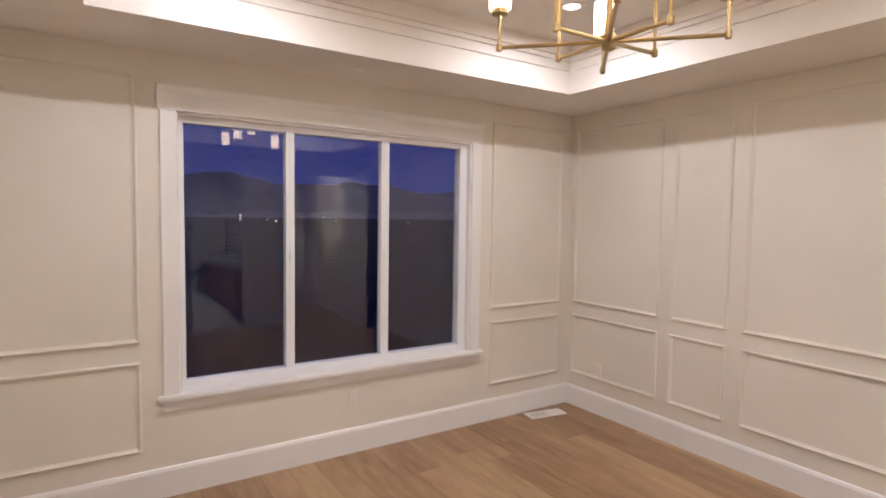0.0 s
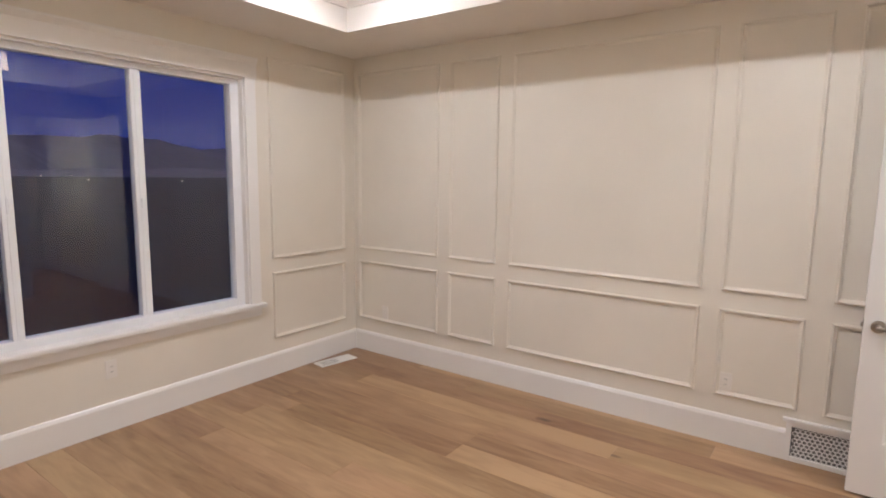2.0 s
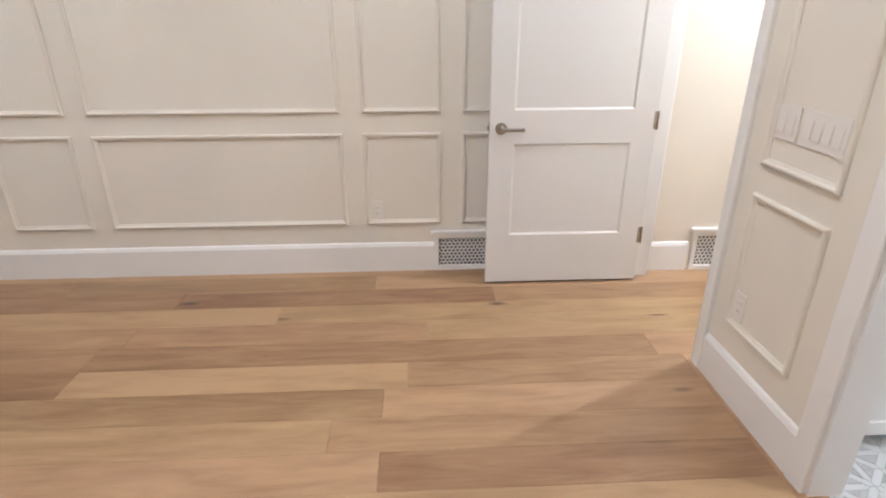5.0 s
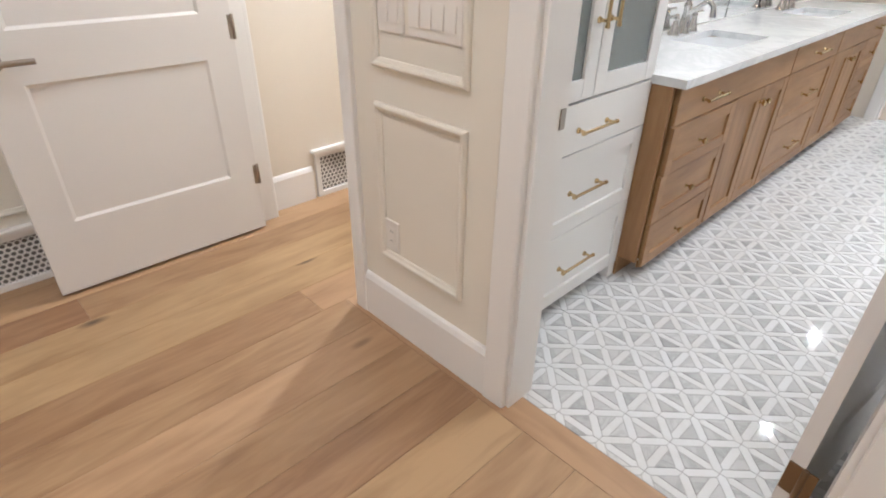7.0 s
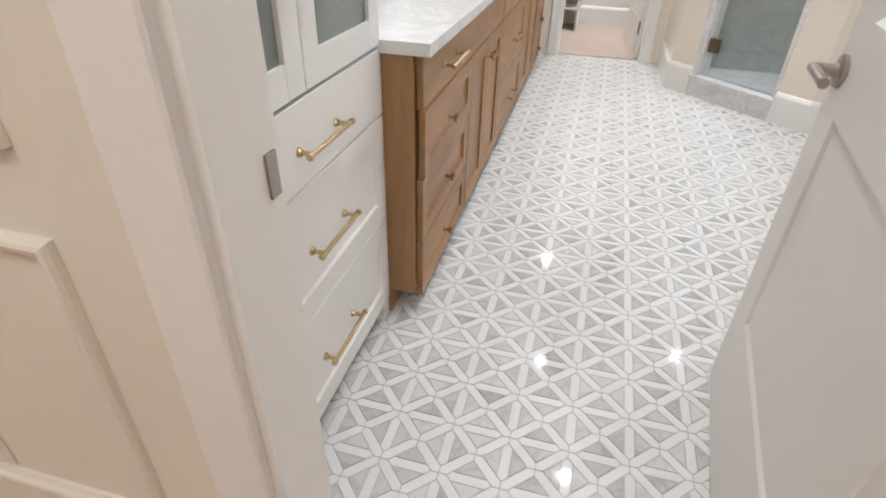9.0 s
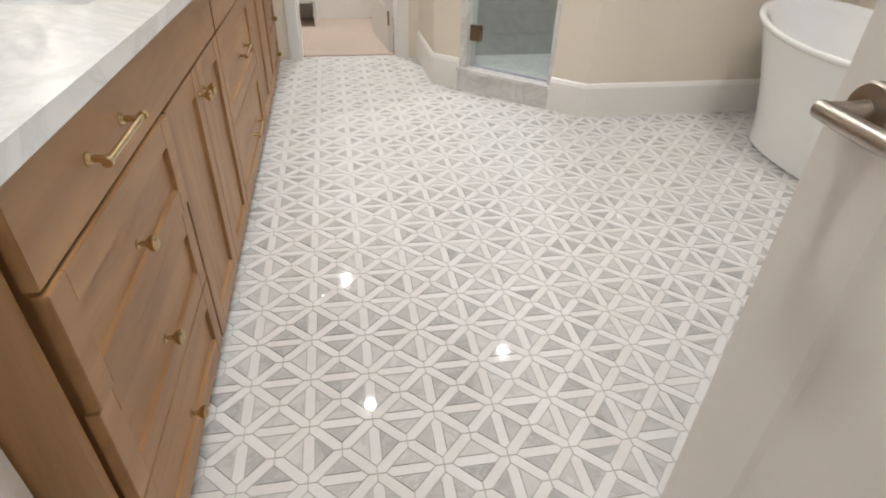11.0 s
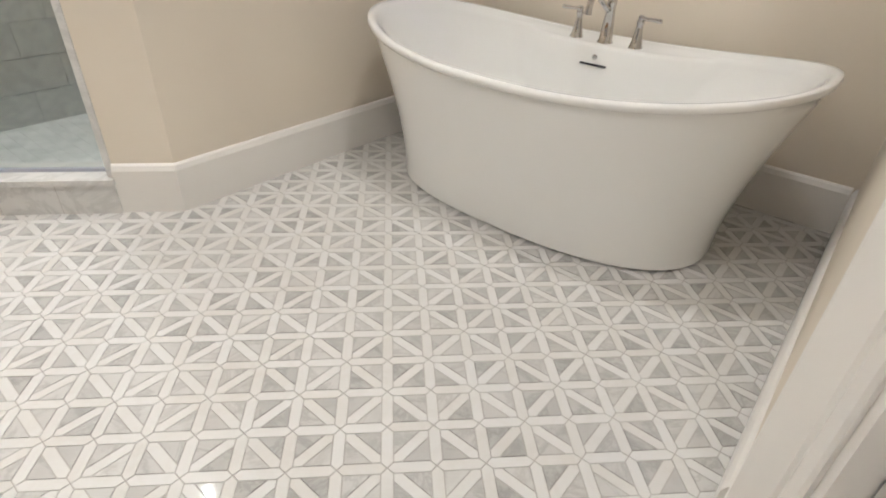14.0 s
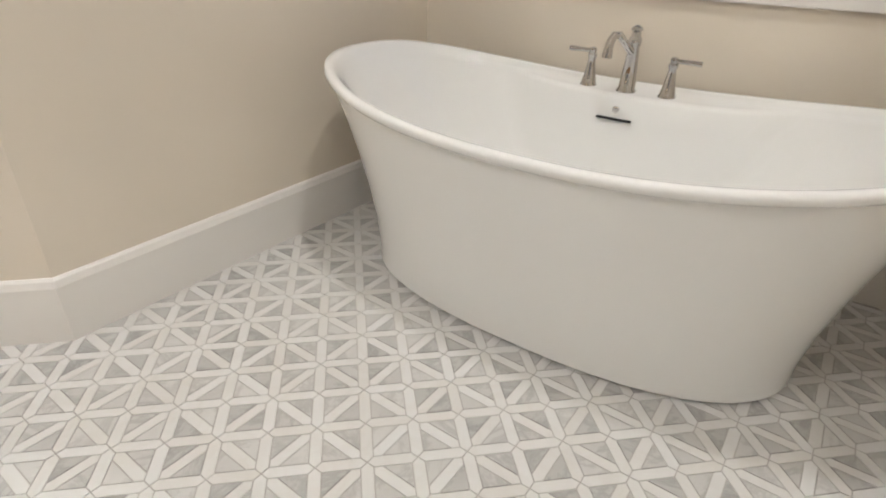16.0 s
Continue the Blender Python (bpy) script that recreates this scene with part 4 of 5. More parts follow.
for y0, y1 in ((-2.875, -1.735), (-3.395, -2.885), (-5.12, -3.405)):
    mir = thing("wall_mirror", "large frameless mirror standing on the marble worktop", "mirror", "vanity mirrors")
    part("mirror_glass", boxes((BE - 0.010, BE - 0.004, y0, y1, 0.893, 2.05), bevel=0.002), MIRROR, mir)
    part("mirror_back", boxes((BE - 0.004, BE - 0.001, y0 - 0.005, y1 + 0.005, 0.891, 2.052)), DARK, mir)
for sy in (-3.14,):
    sc = thing("wall_sconce", "chrome sconce with a slim rod and lit cream shade", "wall lamp", "", pose(BE - 0.010, sy, 1.58))
    part("backplate", lathe(bmesh.new(), ((0.055, 0), (0.055, 0.010), (0.045, 0.016)), pose(0, 0, 0, 0, -90, 0), 24), CHROME, sc, "", True)
    part("arm", sweep(bmesh.new(), [(-0.016, 0, 0), (-0.06, 0, -0.01), (-0.11, 0, 0.0)], 0.007, 10), CHROME, sc, "", True)
    part("rod", lathe(bmesh.new(), ((0.004, -0.20), (0.009, -0.19), (0.006, -0.17), (0.006, 0.07), (0.016, 0.08)), Matrix.Translation((-0.11, 0, 0)), 12), CHROME, sc, "", True)
    part("shade", lathe(bmesh.new(), ((0.050, 0.08), (0.062, 0.081), (0.052, 0.21), (0.044, 0.211)), Matrix.Translation((-0.11, 0, 0)), 24), SHADE, sc, "lit cream shade", True)

# tall white linen cabinet
KX = 2.362
KY0, KY1 = -1.715, -0.900
cab = thing("linen_cabinet", "tall white shaker cabinet with reeded glass doors", "cabinet")
part("carcass_lower", boxes((KX + 0.021, BE - 0.002, KY0, KY1, 0.07, 0.872)), CABWHITE, cab)
part("carcass_upper", boxes((KX + 0.021, BE - 0.002, KY0, KY0 + 0.018, 0.872, 2.35), (KX + 0.021, BE - 0.002, KY1 - 0.018, KY1, 0.872, 2.35), (BE - 0.014, BE - 0.002, KY0, KY1, 0.872, 2.35), (KX + 0.021, BE - 0.002, KY0, KY1, 2.332, 2.35)), CABWHITE, cab)
for sz in (1.22, 1.58, 1.94):
    part("shelf", boxes((KX + 0.05, BE - 0.014, KY0 + 0.018, KY1 - 0.018, sz, sz + 0.018)), CABWHITE, cab)
for fy in (KY0, KY1 - 0.05):
    part("foot", boxes((KX + 0.004, KX + 0.05, fy, fy + 0.05, 0.0, 0.07), bevel=0.002), CABWHITE, cab)
part("toe_kick", boxes((KX + 0.08, KX + 0.095, KY0, KY1, 0.0, 0.07)), CABWHITE, cab)
fr = part("drawer_front", boxes((KX, KX + 0.020, KY0 + 0.003, KY1, 0.698, 0.868), bevel=0.0015), CABWHITE, cab)
pull(fr, KX, -1.335, 0.775, 0.200, BRASS)
for z0, z1, pz in ((0.384, 0.694, 0.545), (0.070, 0.380, 0.230)):
    fr = shaker(cab, "drawer_front", KX, KY0 + 0.003, KY1, z0, z1, 0.060, (CABWHITE, CABWHITE))
    pull(fr, KX, -1.335, pz, 0.200, BRASS)
# reeded panes: a sheet with fine upright ribs
m_reed, nt_reed, b_reed = material("reeded_glass")
b_reed.inputs["Base Color"].default_value = (0.56, 0.60, 0.585, 1)
b_reed.inputs["Roughness"].default_value, b_reed.inputs["Transmission Weight"].default_value = 0.20, 0.75
for a, b, py in ((-1.307, KY1, -1.333 + 0.062), (KY0 + 0.003, -1.310, -1.345)):
    z0, z1, f = 0.877, 2.33, 0.066
    dr = part("door", boxes((KX, KX + 0.020, a, a + f, z0, z1), bevel=0.0012), CABWHITE, cab)
    part("stile", boxes((KX, KX + 0.020, b - f, b, z0, z1), bevel=0.0012), CABWHITE, dr)
    for c in (z0, z1 - f):
        part("rail", boxes((KX + 0.0004, KX + 0.020, a + f, b - f, c, c + f)), CABWHITE, dr)
    bm = bmesh.new()
    ribs = int((b - a - 2 * f) / 0.009)
    outline = []
    for i in range(ribs * 4 + 1):
        u = i / (ribs * 4)
        outline.append((a + f + u * (b - a - 2 * f), KX + 0.010 - 0.0022 * abs(math.sin(math.pi * i / 4))))
    lo = [bm.verts.new((x, y, z0 + f)) for y, x in outline] + [bm.verts.new((KX + 0.014, b - f, z0 + f)), bm.verts.new((KX + 0.014, a + f, z0 + f))]
    hi = [bm.verts.new((v.co.x, v.co.y, z1 - f)) for v in lo]
    for i in range(len(lo)):
        j = (i + 1) % len(lo)
        bm.faces.new((lo[i], lo[j], hi[j], hi[i]))
    bm.faces.new(lo[::-1]); bm.faces.new(hi)
    part("glass_pane", bm, m_reed, dr, "reeded glass pane")
    pull(dr, KX, -1.310 + (0.033 if b == KY1 else -0.033), 1.26, 0.32, BRASS, True)

# ---- bathtub ----
TCX, TCY = -0.555, -3.10
tub = thing("bathtub", "freestanding white acrylic bathtub with a rolled rim", "bathtub")


def superellipse(a, b, n, k):
    t = 2 * math.pi * k
    c, s = math.cos(t), math.sin(t)
    return a * math.copysign(abs(c) ** (2 / n), c), b * math.copysign(abs(s) ** (2 / n), s)


def rim_height(dy):
    return 0.565 + 0.088 * min(1.0, abs(dy) / 0.84) ** 2.2


NS = 96
bm = bmesh.new()
rings = []


def ring_at(a, b, n, zf, shift=0.0, deck=0.0):
    r = []
    for i in range(NS):
        dx, dy = superellipse(a, b, n, i / NS)
        if deck:
            # the tap deck bulges into the basin from the wall side
            w = max(0.0, 1 - (abs(dy) / 0.47) ** 6)
            dx = max(dx, -a + deck * w) if dx < 0 else dx
        r.append(bm.verts.new((TCX + shift + dx, TCY + dy, zf(dy))))
    return r


def mixed(z0, f):
    return lambda dy: z0 + (rim_height(dy) - z0) * f


A0, B0, A1, B1 = 0.372, 0.665, 0.460, 0.823
rings.append(ring_at(A0 - 0.02, B0 - 0.02, 2.5, lambda dy: 0.004))
rings.append(ring_at(A0, B0, 2.5, lambda dy: 0.012))
for f in (0.12, 0.3, 0.5, 0.68, 0.82, 0.92, 0.97):
    e = f ** 1.7
    rings.append(ring_at(A0 + (A1 - A0) * e, B0 + (B1 - B0) * e, 2.45, mixed(0.012, f * 0.955)))
RO = ((0.002, -0.020), (0.011, -0.018), (0.016, -0.011), (0.018, -0.002), (0.015, 0.006), (0.006, 0.010), (-0.006, 0.010), (-0.015, 0.004))
for o, h in RO:
    rings.append(ring_at(A1 + o, B1 + o, 2.45, lambda dy, h=h: rim_height(dy) + h))
for ins, drop, deck in ((0.020, 0.006, 0.012), (0.024, 0.012, 0.080), (0.029, 0.017, 0.092), (0.034, 0.028, 0.094), (0.050, 0.09, 0.090), (0.085, 0.20, 0.068), (0.13, 0.32, 0.045), (0.19, 0.40, 0.02), (0.28, 0.425, 0.0)):
    rings.append(ring_at(A1 - ins, B1 - ins * (1.2 if ins < 0.04 else 2.5), 2.4, lambda dy, d=drop: (rim_height(dy) if d < 0.03 else 0.565 + (rim_height(dy) - 0.565) * max(0, 1 - d * 2.5)) - d, 0.0, deck))
for a, b in zip(rings, rings[1:]):
    for i in range(NS):
        bm.faces.new((a[i], a[(i + 1) % NS], b[(i + 1) % NS], b[i]))
bm.faces.new(rings[0][::-1])
bm.faces.new(rings[-1])
shell = part("shell", bm, ACRYLIC, tub, "", True)
shell.data.set_sharp_from_angle(angle=radians(50))
part("overflow_slot", boxes((-0.872, -0.8625, -3.190, -3.075, 0.474, 0.480)), DARK, tub, "dark overflow slot")
part("overflow_button", lathe(bmesh.new(), ((0.011, 0), (0.011, 0.004), (0.008, 0.006)), Matrix.Translation((-0.871, -3.13, 0.508)) @ pose(0, 0, 0, 0, 90, 0), 16), CHROME, tub, "", True)
widespread_tap("polished chrome tub tap with two lever handles", pose(-0.945, -3.132, 0.553), 0.205, 0.122, 0.132, 0.125, -20)

# bathroom window above the tub
bwin = tagged(new("window_2"), "white framed bathroom window above the bathtub", "window", kind="structure")
part("window_frame", boxes((BW - 0.15, BW - 0.08, -3.90, -3.84, 0.93, 2.2), (BW - 0.15, BW - 0.08, -2.43, -2.37, 0.93, 2.2), (BW - 0.15, BW - 0.08, -3.84, -2.43, 0.93, 0.99), (BW - 0.15, BW - 0.08, -3.84, -2.43, 2.14, 2.2), bevel=0.004), VINYL, bwin)
bpane = part("pane", boxes((BW - 0.12, BW - 0.114, -3.84, -2.43, 0.99, 2.14)), GLASS, bwin)
bpane.visible_shadow = False
part("window_sill", boxes((BW - 0.08, BW + 0.045, -3.99, -2.28, 0.905, 0.93), bevel=0.005), TRIM, bwin)
trim(boxes((BW, BW + 0.020, -3.97, -2.30, 0.832, 0.905), bevel=0.003), "white window apron")
trim(casing_leg(-3.90, -3.985, BW, 1, 0.93, 2.2, "y"), "white window casing")
trim(casing_leg(-2.37, -2.285, BW, 1, 0.93, 2.2, "y"), "white window casing")

# ---- shower ----
SB = -5.22
da, db = DA - dn * 0.11, DB - dn * 0.11
bm = bmesh.new()
base = [bm.verts.new((x, y, z)) for z in (-0.3, 0.050) for x, y in ((-0.35, BS), (1.14, BS), (1.14, db.y - 0.02), (db.x - 0.05, db.y + 0.03), (da.x, da.y), (-0.35, NOOKS - 0.10))]
bm.faces.new(base[:6][::-1]); bm.faces.new(base[6:])
for i in range(6):
    bm.faces.new((base[i], base[(i + 1) % 6], base[6 + (i + 1) % 6], base[6 + i]))
setting("floor_shower", bm, PALEGROUT, "pale marble shower floor", "floor")
setting("wall_shower_back", boxes((-0.35, 1.14, BS, SB, 0.0, 3.2), (-0.47, -0.35, BS, NOOKS - 0.10, 0.0, 3.2)), GROUT, "grey marble tiled shower wall", "wall")
curb = thing("shower_curb", "grey-veined marble curb under the glass shower door", "curb")
bm = bmesh.new(); slant_box(bm, G0, G1, -0.12, 0.022, 0.0, 0.118)
part("curb_body", bm, CURB, curb)
bm = bmesh.new(); slant_box(bm, G0 - 0.004, G1 + 0.004, -0.13, 0.034, 0.118, 0.140)
part("curb_cap", bm, CURB, curb)
for s0 in (G0 + 0.205, G0 + 0.415):
    bm = bmesh.new(); slant_box(bm, s0, s0 + 0.002, 0.022, 0.0225, 0.0, 0.118)
    part("joint", bm, GROUT, curb)
bm = bmesh.new()
slant_box(bm, G0 - 0.001, G0 + 0.022, -0.115, 0.006, 0.140, 2.30)
slant_box(bm, G1 - 0.045, G1 + 0.001, -0.115, 0.006, 0.140, 2.30)
trim_sh = setting("trim_shower", bm, CURB, "grey marble lining of the shower opening", "trim")
sdoor = thing("shower_door", "frameless clear glass shower door with bronze hinges", "shower door")
bm = bmesh.new(); slant_box(bm, G0 + 0.026, G1 - 0.050, -0.055, -0.045, 0.152, 2.1)
sp = part("glass_pane", bm, SHGLASS, sdoor)
sp.visible_shadow = False
bm = bmesh.new(); slant_box(bm, G0 + 0.026, G1 - 0.050, -0.057, -0.043, 0.1405, 0.153)
part("bottom_seal", bm, plain("clear_seal", (0.44, 0.46, 0.52), 0.2), sdoor)
for hz in (0.345, 1.85):
    bm = bmesh.new(); slant_box(bm, G1 - 0.115, G1 - 0.044, -0.066, -0.034, hz - 0.045, hz + 0.045)
    part("hinge", bm, BRONZE, sdoor, "square dark bronze glass hinge")
bm = bmesh.new()
hp = DA + dd * (G0 + 0.075)
for z in (0.95, 1.25):
    rod(bm, hp + dn * -0.05 + Vector((0, 0, z)), hp + dn * 0.02 + Vector((0, 0, z)), 0.008)
rod(bm, hp + dn * 0.02 + Vector((0, 0, 0.92)), hp + dn * 0.02 + Vector((0, 0, 1.28)), 0.010)
part("handle", bm, NICKEL, sdoor, "", True)
drain = thing("shower_drain", "small square metal drain in the shower floor", "drain", at=pose(0.42, -4.62, 0.058))
part("drain_plate", boxes((-0.055, 0.055, -0.055, 0.055, -0.006, 0.002), bevel=0.001), NICKEL, drain)
for i in range(4):
    part("slot", boxes((-0.042, 0.042, -0.036 + i * 0.021, -0.028 + i * 0.021, 0.002, 0.0026)), DARK, drain)

# ---- closet ----
unit = thing("closet_shelving", "white open closet shelving in the corner", "shelving")
part("side_panel", boxes((2.02, 2.04, -6.83, -6.45, 0.0, 2.2)), TRIM, unit)
part("side_panel", boxes((2.70, 2.72, -6.83, -6.45, 0.0, 2.2)), TRIM, unit)
for sz in (0.20, 0.42, 0.66, 0.90, 1.3, 1.7):
    part("shelf", boxes((2.04, 2.70, -6.83, -6.45, sz, sz + 0.02)), TRIM, unit)

# ---- marble mosaic floor ----
# squares of strips set at 45 degrees to the room, each with one diagonal strip and two grey triangles
TP, TROT, TOX, TOY = 0.153, -0.010, 0.0649, -0.0725
TA, TW, TG = TP / math.sqrt(2), 0.0275, 0.0011
TU = Vector((math.cos(math.pi / 4 + TROT), math.sin(math.pi / 4 + TROT)))
TV = Vector((-TU.y, TU.x))
TE = Vector((math.cos(TROT), math.sin(TROT)))
TORG = TE * TOX + Vector((-TE.y, TE.x)) * TOY


def inset_polygon(pts, d):
    """Move each edge of a convex counter-clockwise outline inwards by d."""
    out, k = [], len(pts)
    for i in range(k):
        a, b, c = pts[i - 1], pts[i], pts[(i + 1) % k]
        e1, e2 = (b - a).normalized(), (c - b).normalized()
        n1, n2 = Vector((-e1.y, e1.x)), Vector((-e2.y, e2.x))
        den = 1 + n1.dot(n2)
        out.append(b + (n1 + n2) * (d / den))
    return out


def clip(pts, n, d):
    """Keep the side where n . p <= d."""
    out = []
    for i, a in enumerate(pts):
        b = pts[(i + 1) % len(pts)]
        fa, fb = n.dot(a) - d, n.dot(b) - d
        if fa <= 0:
            out.append(a)
        if fa * fb < 0:
            out.append(a + (b - a) * (fa / (fa - fb)))
    return out


h = TW / 2
q = TA - h
strip = [Vector(p) for p in ((0, 0), (h, -h), (q, -h), (TA, 0), (q, h), (h, h))]
k2 = TW / math.sqrt(2) * 0.98
diag = [Vector(p) for p in ((h, h), (h + k2, h), (q, q - k2), (q, q), (q - k2, q), (h, h + k2))]
tri_a = [Vector(p) for p in ((h + k2, h), (q, h), (q, q - k2))]
tri_b = [Vector(p) for p in ((h, h + k2), (q - k2, q), (h, q))]
flip = [Vector((TA - p.x, p.y)) for p in diag][::-1]
tri_c = [Vector((TA - p.x, p.y)) for p in tri_a][::-1]
tri_d = [Vector((TA - p.x, p.y)) for p in tri_b][::-1]
turned = [Vector((-p.y, p.x)) for p in strip]
KINDS = {"strip": (strip, 0), "strip_across": (turned, 0), "diag": (diag, 0), "diag_flip": (flip, 0), "tri_a": (tri_a, 1), "tri_b": (tri_b, 1), "tri_c": (tri_c, 1), "tri_d": (tri_d, 1)}


def tile_solid(pts, verts, faces):
    """A thin piece with a chamfered upper edge, from its outline with the joint taken off."""
    o = inset_polygon(pts, TG)
    i = inset_polygon(pts, TG + 0.0009)
    b, k = len(verts), len(pts)
    verts.extend([(p.x, p.y, -0.003) for p in o] + [(p.x, p.y, -0.0006) for p in o] + [(p.x, p.y, 0.0) for p in i])
    for j in range(k):
        n = (j + 1) % k
        faces.append((b + j, b + n, b + k + n, b + k + j))
        faces.append((b + k + j, b + k + n, b + 2 * k + n, b + 2 * k + j))
    faces.append(tuple(range(b + 2 * k, b + 3 * k)))


def from_lists(name, verts, faces, mat):
    me = bpy.data.meshes.new(name)
    me.from_pydata(verts, [], faces)
    me.materials.append(mat)
    return me


tile_mesh = {}
for key, (pts, grey) in KINDS.items():
    v, f = [], []
    tile_solid(pts, v, f)
    tile_mesh[key] = from_lists("mosaic_piece", v, f, TILEG if grey else TILEW)


def in_bath(p):
    if not (-5.56 < p.y < -0.74 and -1.15 < p.x < 2.55):
        return False
    if p.y > -2.03 and p.x < 1.16 and (p - QA.to_2d()).dot(qn.to_2d()) < -0.15:
        return False
    if p.y < -4.15 and p.x < 1.16 + 0.0 and (p - DA.to_2d()).dot(dn.to_2d()) < -0.16:
        return False
    return True


rest = ([], []), ([], [])
mt = Matrix(((TU.x, TV.x), (TU.y, TV.y)))
single = []
for i in range(-90, 60):
    for j in range(-90, 60):
        o = TORG + TU * (i * TA) + TV * (j * TA)
        if not in_bath(o + (TU + TV) * TA / 2):
            continue
        kinds = ("strip", "strip_across") + (("diag", "tri_a", "tri_b") if (i + j) % 2 == 0 else ("diag_flip", "tri_c", "tri_d"))
        near = 0.86 < o.x < 1.68 and -3.02 < o.y < -2.26
        for key in kinds:
            pts, grey = KINDS[key]
            if near:
                single.append((key, o))
                continue
            world_pts = [o + mt @ p for p in pts]
            for n, d in ((Vector((0, 1)), -0.823), (Vector((0, -1)), 5.475)):
                world_pts = clip(world_pts, n, d) if world_pts else world_pts
            if len(world_pts) < 3:
                continue
            area = sum(a.cross(b) for a, b in zip(world_pts, world_pts[1:] + world_pts[:1])) / 2
            if area > 0.00008:
                tile_solid(world_pts, *rest[grey])
tagged(new("mosaic_strips", from_lists("mosaic_strips", *rest[0], TILEWI)), kind="stuff").parent = bath_floor
tagged(new("mosaic_triangles", from_lists("mosaic_triangles", *rest[1], TILEGI)), kind="stuff").parent = bath_floor
for key, o in single:
    ob = new("mosaic_tile", tile_mesh[key])
    ob.parent = bath_floor
    ob.matrix_basis = pose(o.x, o.y, 0, 0, 0, 45 + math.degrees(TROT))

# shower wall tiles, laid in a running bond
sh_wall = bpy.data.objects["wall_shower_back"]
tw, th = 0.305, 0.152
bm = bmesh.new(); box(bm, 0.0006, tw - 0.0006, 0.0, 0.008, 0.0006, th - 0.0006, bevel=0.0008)
wt = mesh("wall_tile", bm, SHOWERTILE)
row = 0
z = 0.05
while z < 2.3:
    x = -0.35 - (tw / 2 if row % 2 else 0)
    while x + tw < 1.22:
        ob = new("wall_tile", wt); ob.parent = sh_wall
        ob.matrix_basis = pose(x, SB, z)
        x += tw
    y = BS + (tw / 2 if row % 2 else 0)
    while y + tw < NOOKS - 0.10:
        ob = new("wall_tile", wt); ob.parent = sh_wall
        ob.matrix_basis = pose(-0.35, y + tw, z, 0, 0, -90)
        y += tw
    z += th
    row += 1
bm = bmesh.new(); box(bm, 0.0004, 0.0516, 0.0004, 0.0516, 0.0, 0.006, bevel=0.0003)
st = mesh("shower_floor_tile", bm, marble("pale_shower_marble", (0.72, 0.73, 0.725), (0.46, 0.48, 0.48), 0.2, 0.36, 0.3))
sh_floor = bpy.data.objects["floor_shower"]
for i in range(29):
    for j in range(24):
        x, y = -0.35 + i * 0.052, SB + j * 0.052
        if x < 1.10 and y < NOOKS - 0.14 and (Vector((x, y)) - DA.to_2d()).dot(dn.to_2d()) < -0.15 and x > 0.0:
            ob = new("shower_floor_tile", st); ob.parent = sh_floor
            ob.matrix_basis = pose(x, y, 0.050)

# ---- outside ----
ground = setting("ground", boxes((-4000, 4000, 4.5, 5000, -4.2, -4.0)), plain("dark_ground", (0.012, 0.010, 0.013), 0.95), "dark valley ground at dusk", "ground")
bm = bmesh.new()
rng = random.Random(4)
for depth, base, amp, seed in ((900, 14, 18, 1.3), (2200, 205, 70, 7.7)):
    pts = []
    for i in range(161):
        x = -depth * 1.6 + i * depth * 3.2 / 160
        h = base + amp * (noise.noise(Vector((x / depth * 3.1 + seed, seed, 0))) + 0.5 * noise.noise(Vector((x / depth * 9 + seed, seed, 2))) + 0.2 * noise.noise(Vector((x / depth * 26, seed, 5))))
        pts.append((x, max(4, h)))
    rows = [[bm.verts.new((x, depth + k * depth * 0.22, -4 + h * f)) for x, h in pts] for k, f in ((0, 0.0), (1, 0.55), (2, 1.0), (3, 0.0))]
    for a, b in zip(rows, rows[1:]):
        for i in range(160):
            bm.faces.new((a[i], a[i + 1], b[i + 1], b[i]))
# faint violet emission stands in for dusk light and haze on the ridges
setting("backdrop", bm, glowing("glowing_dusk_hills", (0.45, 0.38, 0.90), 0.019, (0.05, 0.045, 0.06)), "dark mountain ridges at dusk with a faint violet glow of their own", "mountains")
bm = bmesh.new()
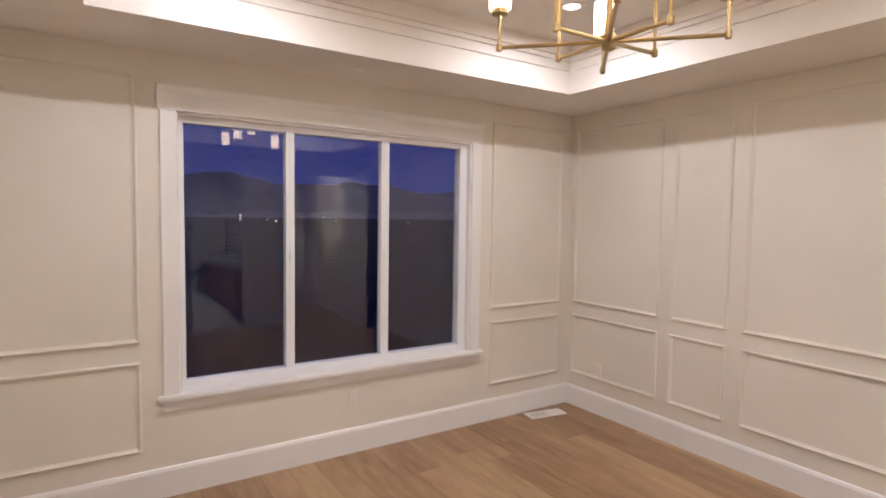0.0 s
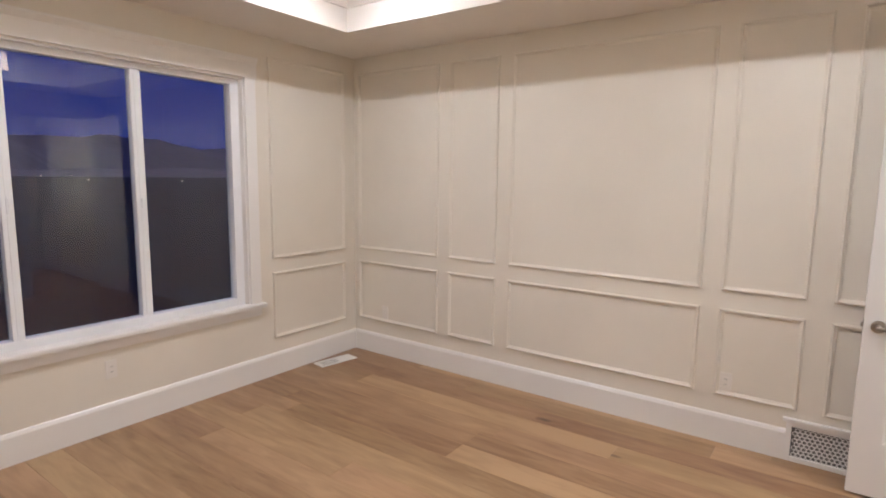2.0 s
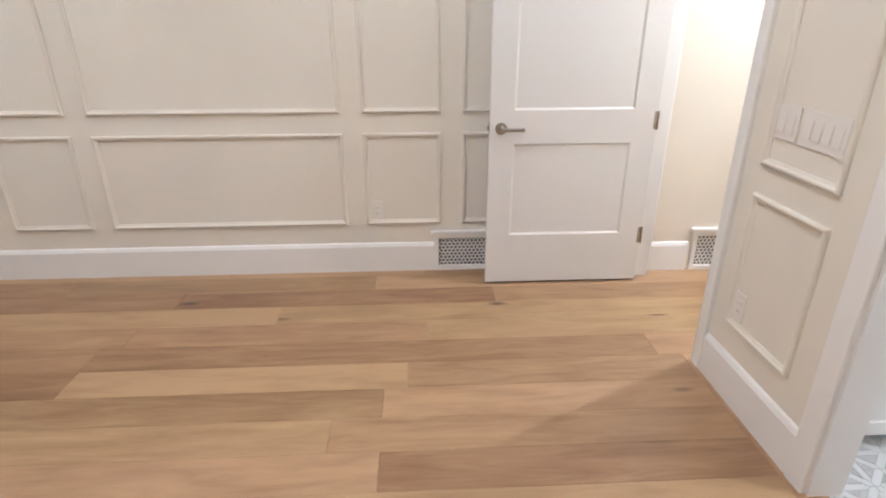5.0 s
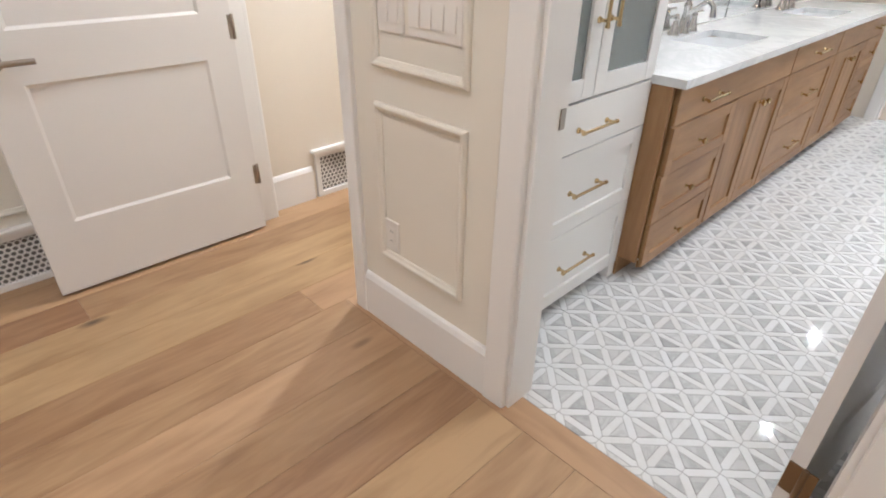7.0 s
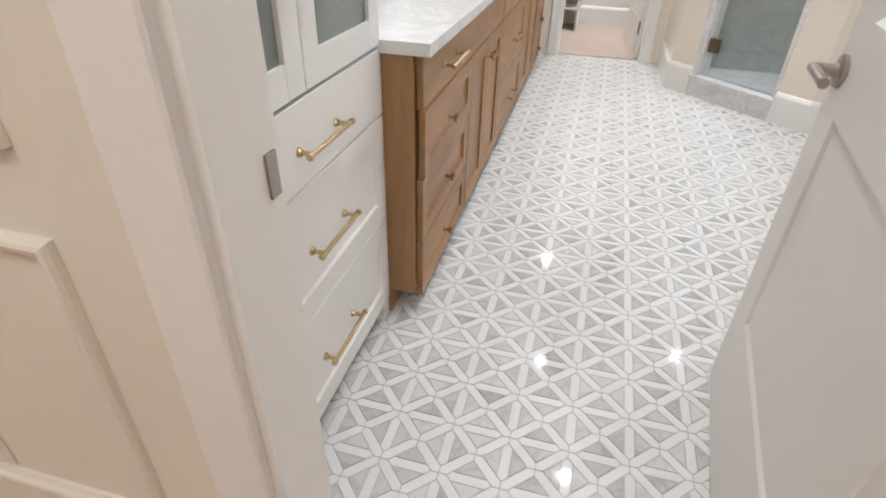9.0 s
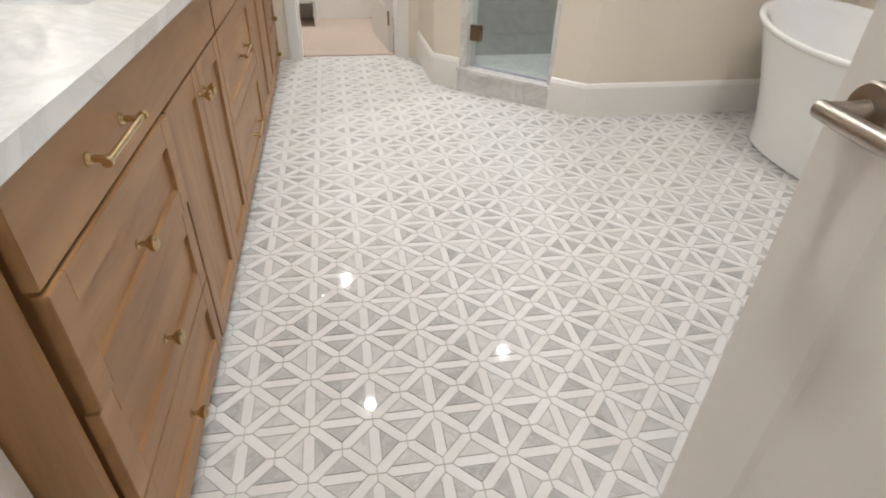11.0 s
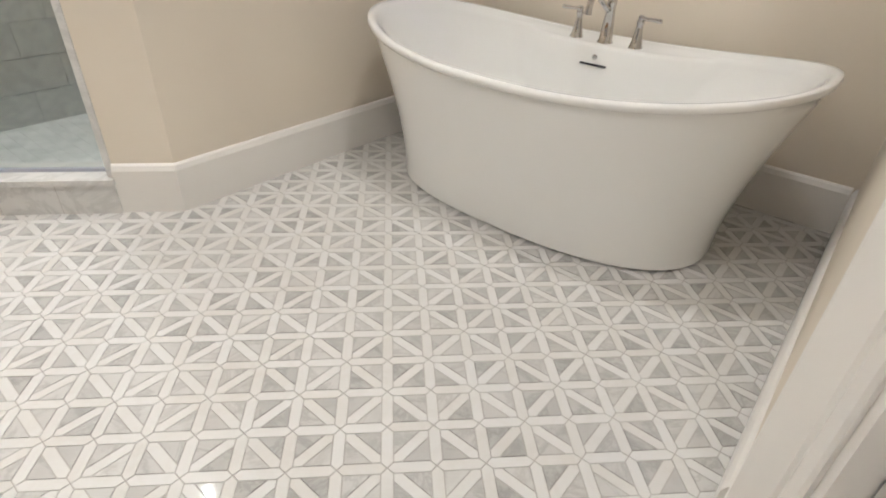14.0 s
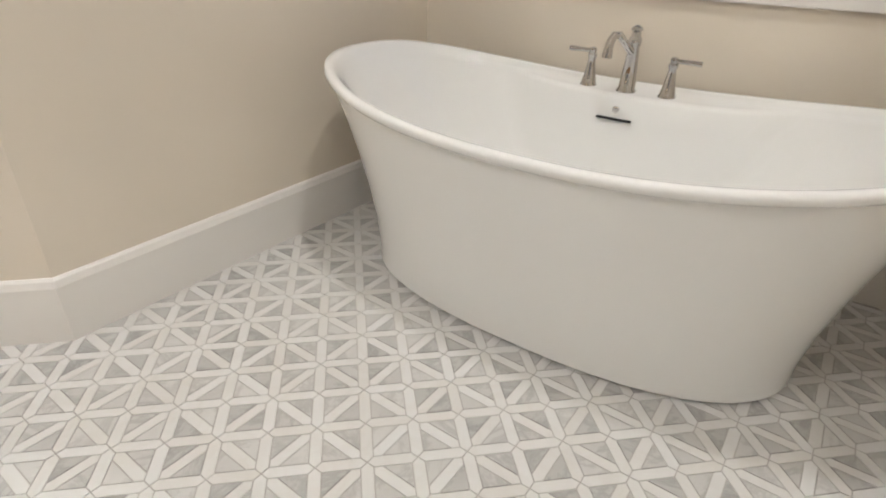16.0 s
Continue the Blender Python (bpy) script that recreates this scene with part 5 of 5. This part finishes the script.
for i in range(26):
    x, y = rng.uniform(-260, 420), rng.uniform(180, 620)
    lathe(bm, ((0.2, 0), (0.4, 0.35), (0.2, 0.7)), Matrix.Translation((x, y, -3 + rng.uniform(0, 2))), 6)
tagged(part("town_lights", bm, glowing("town_light", (1.0, 0.75, 0.45), 3.0)), "scattered town lights in the dark valley", "lights", kind="stuff")

# ---- oak floor planks ----
rng = random.Random(23)
PW = 0.190
plank_mesh = {}


def plank(x0, x1, y0, y1):
    key = (round(x1 - x0, 3), round(y1 - y0, 3))
    if key not in plank_mesh:
        bm = bmesh.new()
        w, l = key
        o = [(0.0004, 0.0004), (w - 0.0004, 0.0004), (w - 0.0004, l - 0.0004), (0.0004, l - 0.0004)]
        c = 0.0012
        i = [(0.0004 + c, 0.0004 + c), (w - 0.0004 - c, 0.0004 + c), (w - 0.0004 - c, l - 0.0004 - c), (0.0004 + c, l - 0.0004 - c)]
        a = [bm.verts.new((*p, -0.012)) for p in o]
        b = [bm.verts.new((*p, -c * 0.8)) for p in o]
        d = [bm.verts.new((*p, 0.0)) for p in i]
        for k in range(4):
            n = (k + 1) % 4
            bm.faces.new((a[k], a[n], b[n], b[k]))
            bm.faces.new((b[k], b[n], d[n], d[k]))
        bm.faces.new(d)
        plank_mesh[key] = mesh("floor_plank", bm, OAKFLOOR)
    ob = new("floor_plank", plank_mesh[key])
    ob.parent = floor
    ob.matrix_basis = pose(x0, y0, 0)


HEAD = -0.712
for a, b in ((W, 1.10), (1.10, 3.02)):
    bm = bmesh.new()
    box(bm, a + 0.0004, b - 0.0004, -0.822, HEAD - 0.0006, -0.012, 0.0)
    part("floor_plank", bm, OAKHEADER, floor)
x0 = 3.02 - PW * 19
for c in range(19 + 7):
    a, b = max(W, x0 + c * PW), min(E, x0 + (c + 1) * PW)
    if b - a < 0.01:
        continue
    lo = -3.2 if a > 2.94 and b < 3.98 else HEAD
    ends = [lo]
    y = lo + rng.uniform(0.4, 1.9)
    while y < N - 0.35:
        ends.append(round(y, 1))
        y += rng.choice((1.5, 1.8, 2.1, 2.4, 2.7))
    ends.append(N)
    for p, n in zip(ends, ends[1:]):
        plank(a, b, p, n)
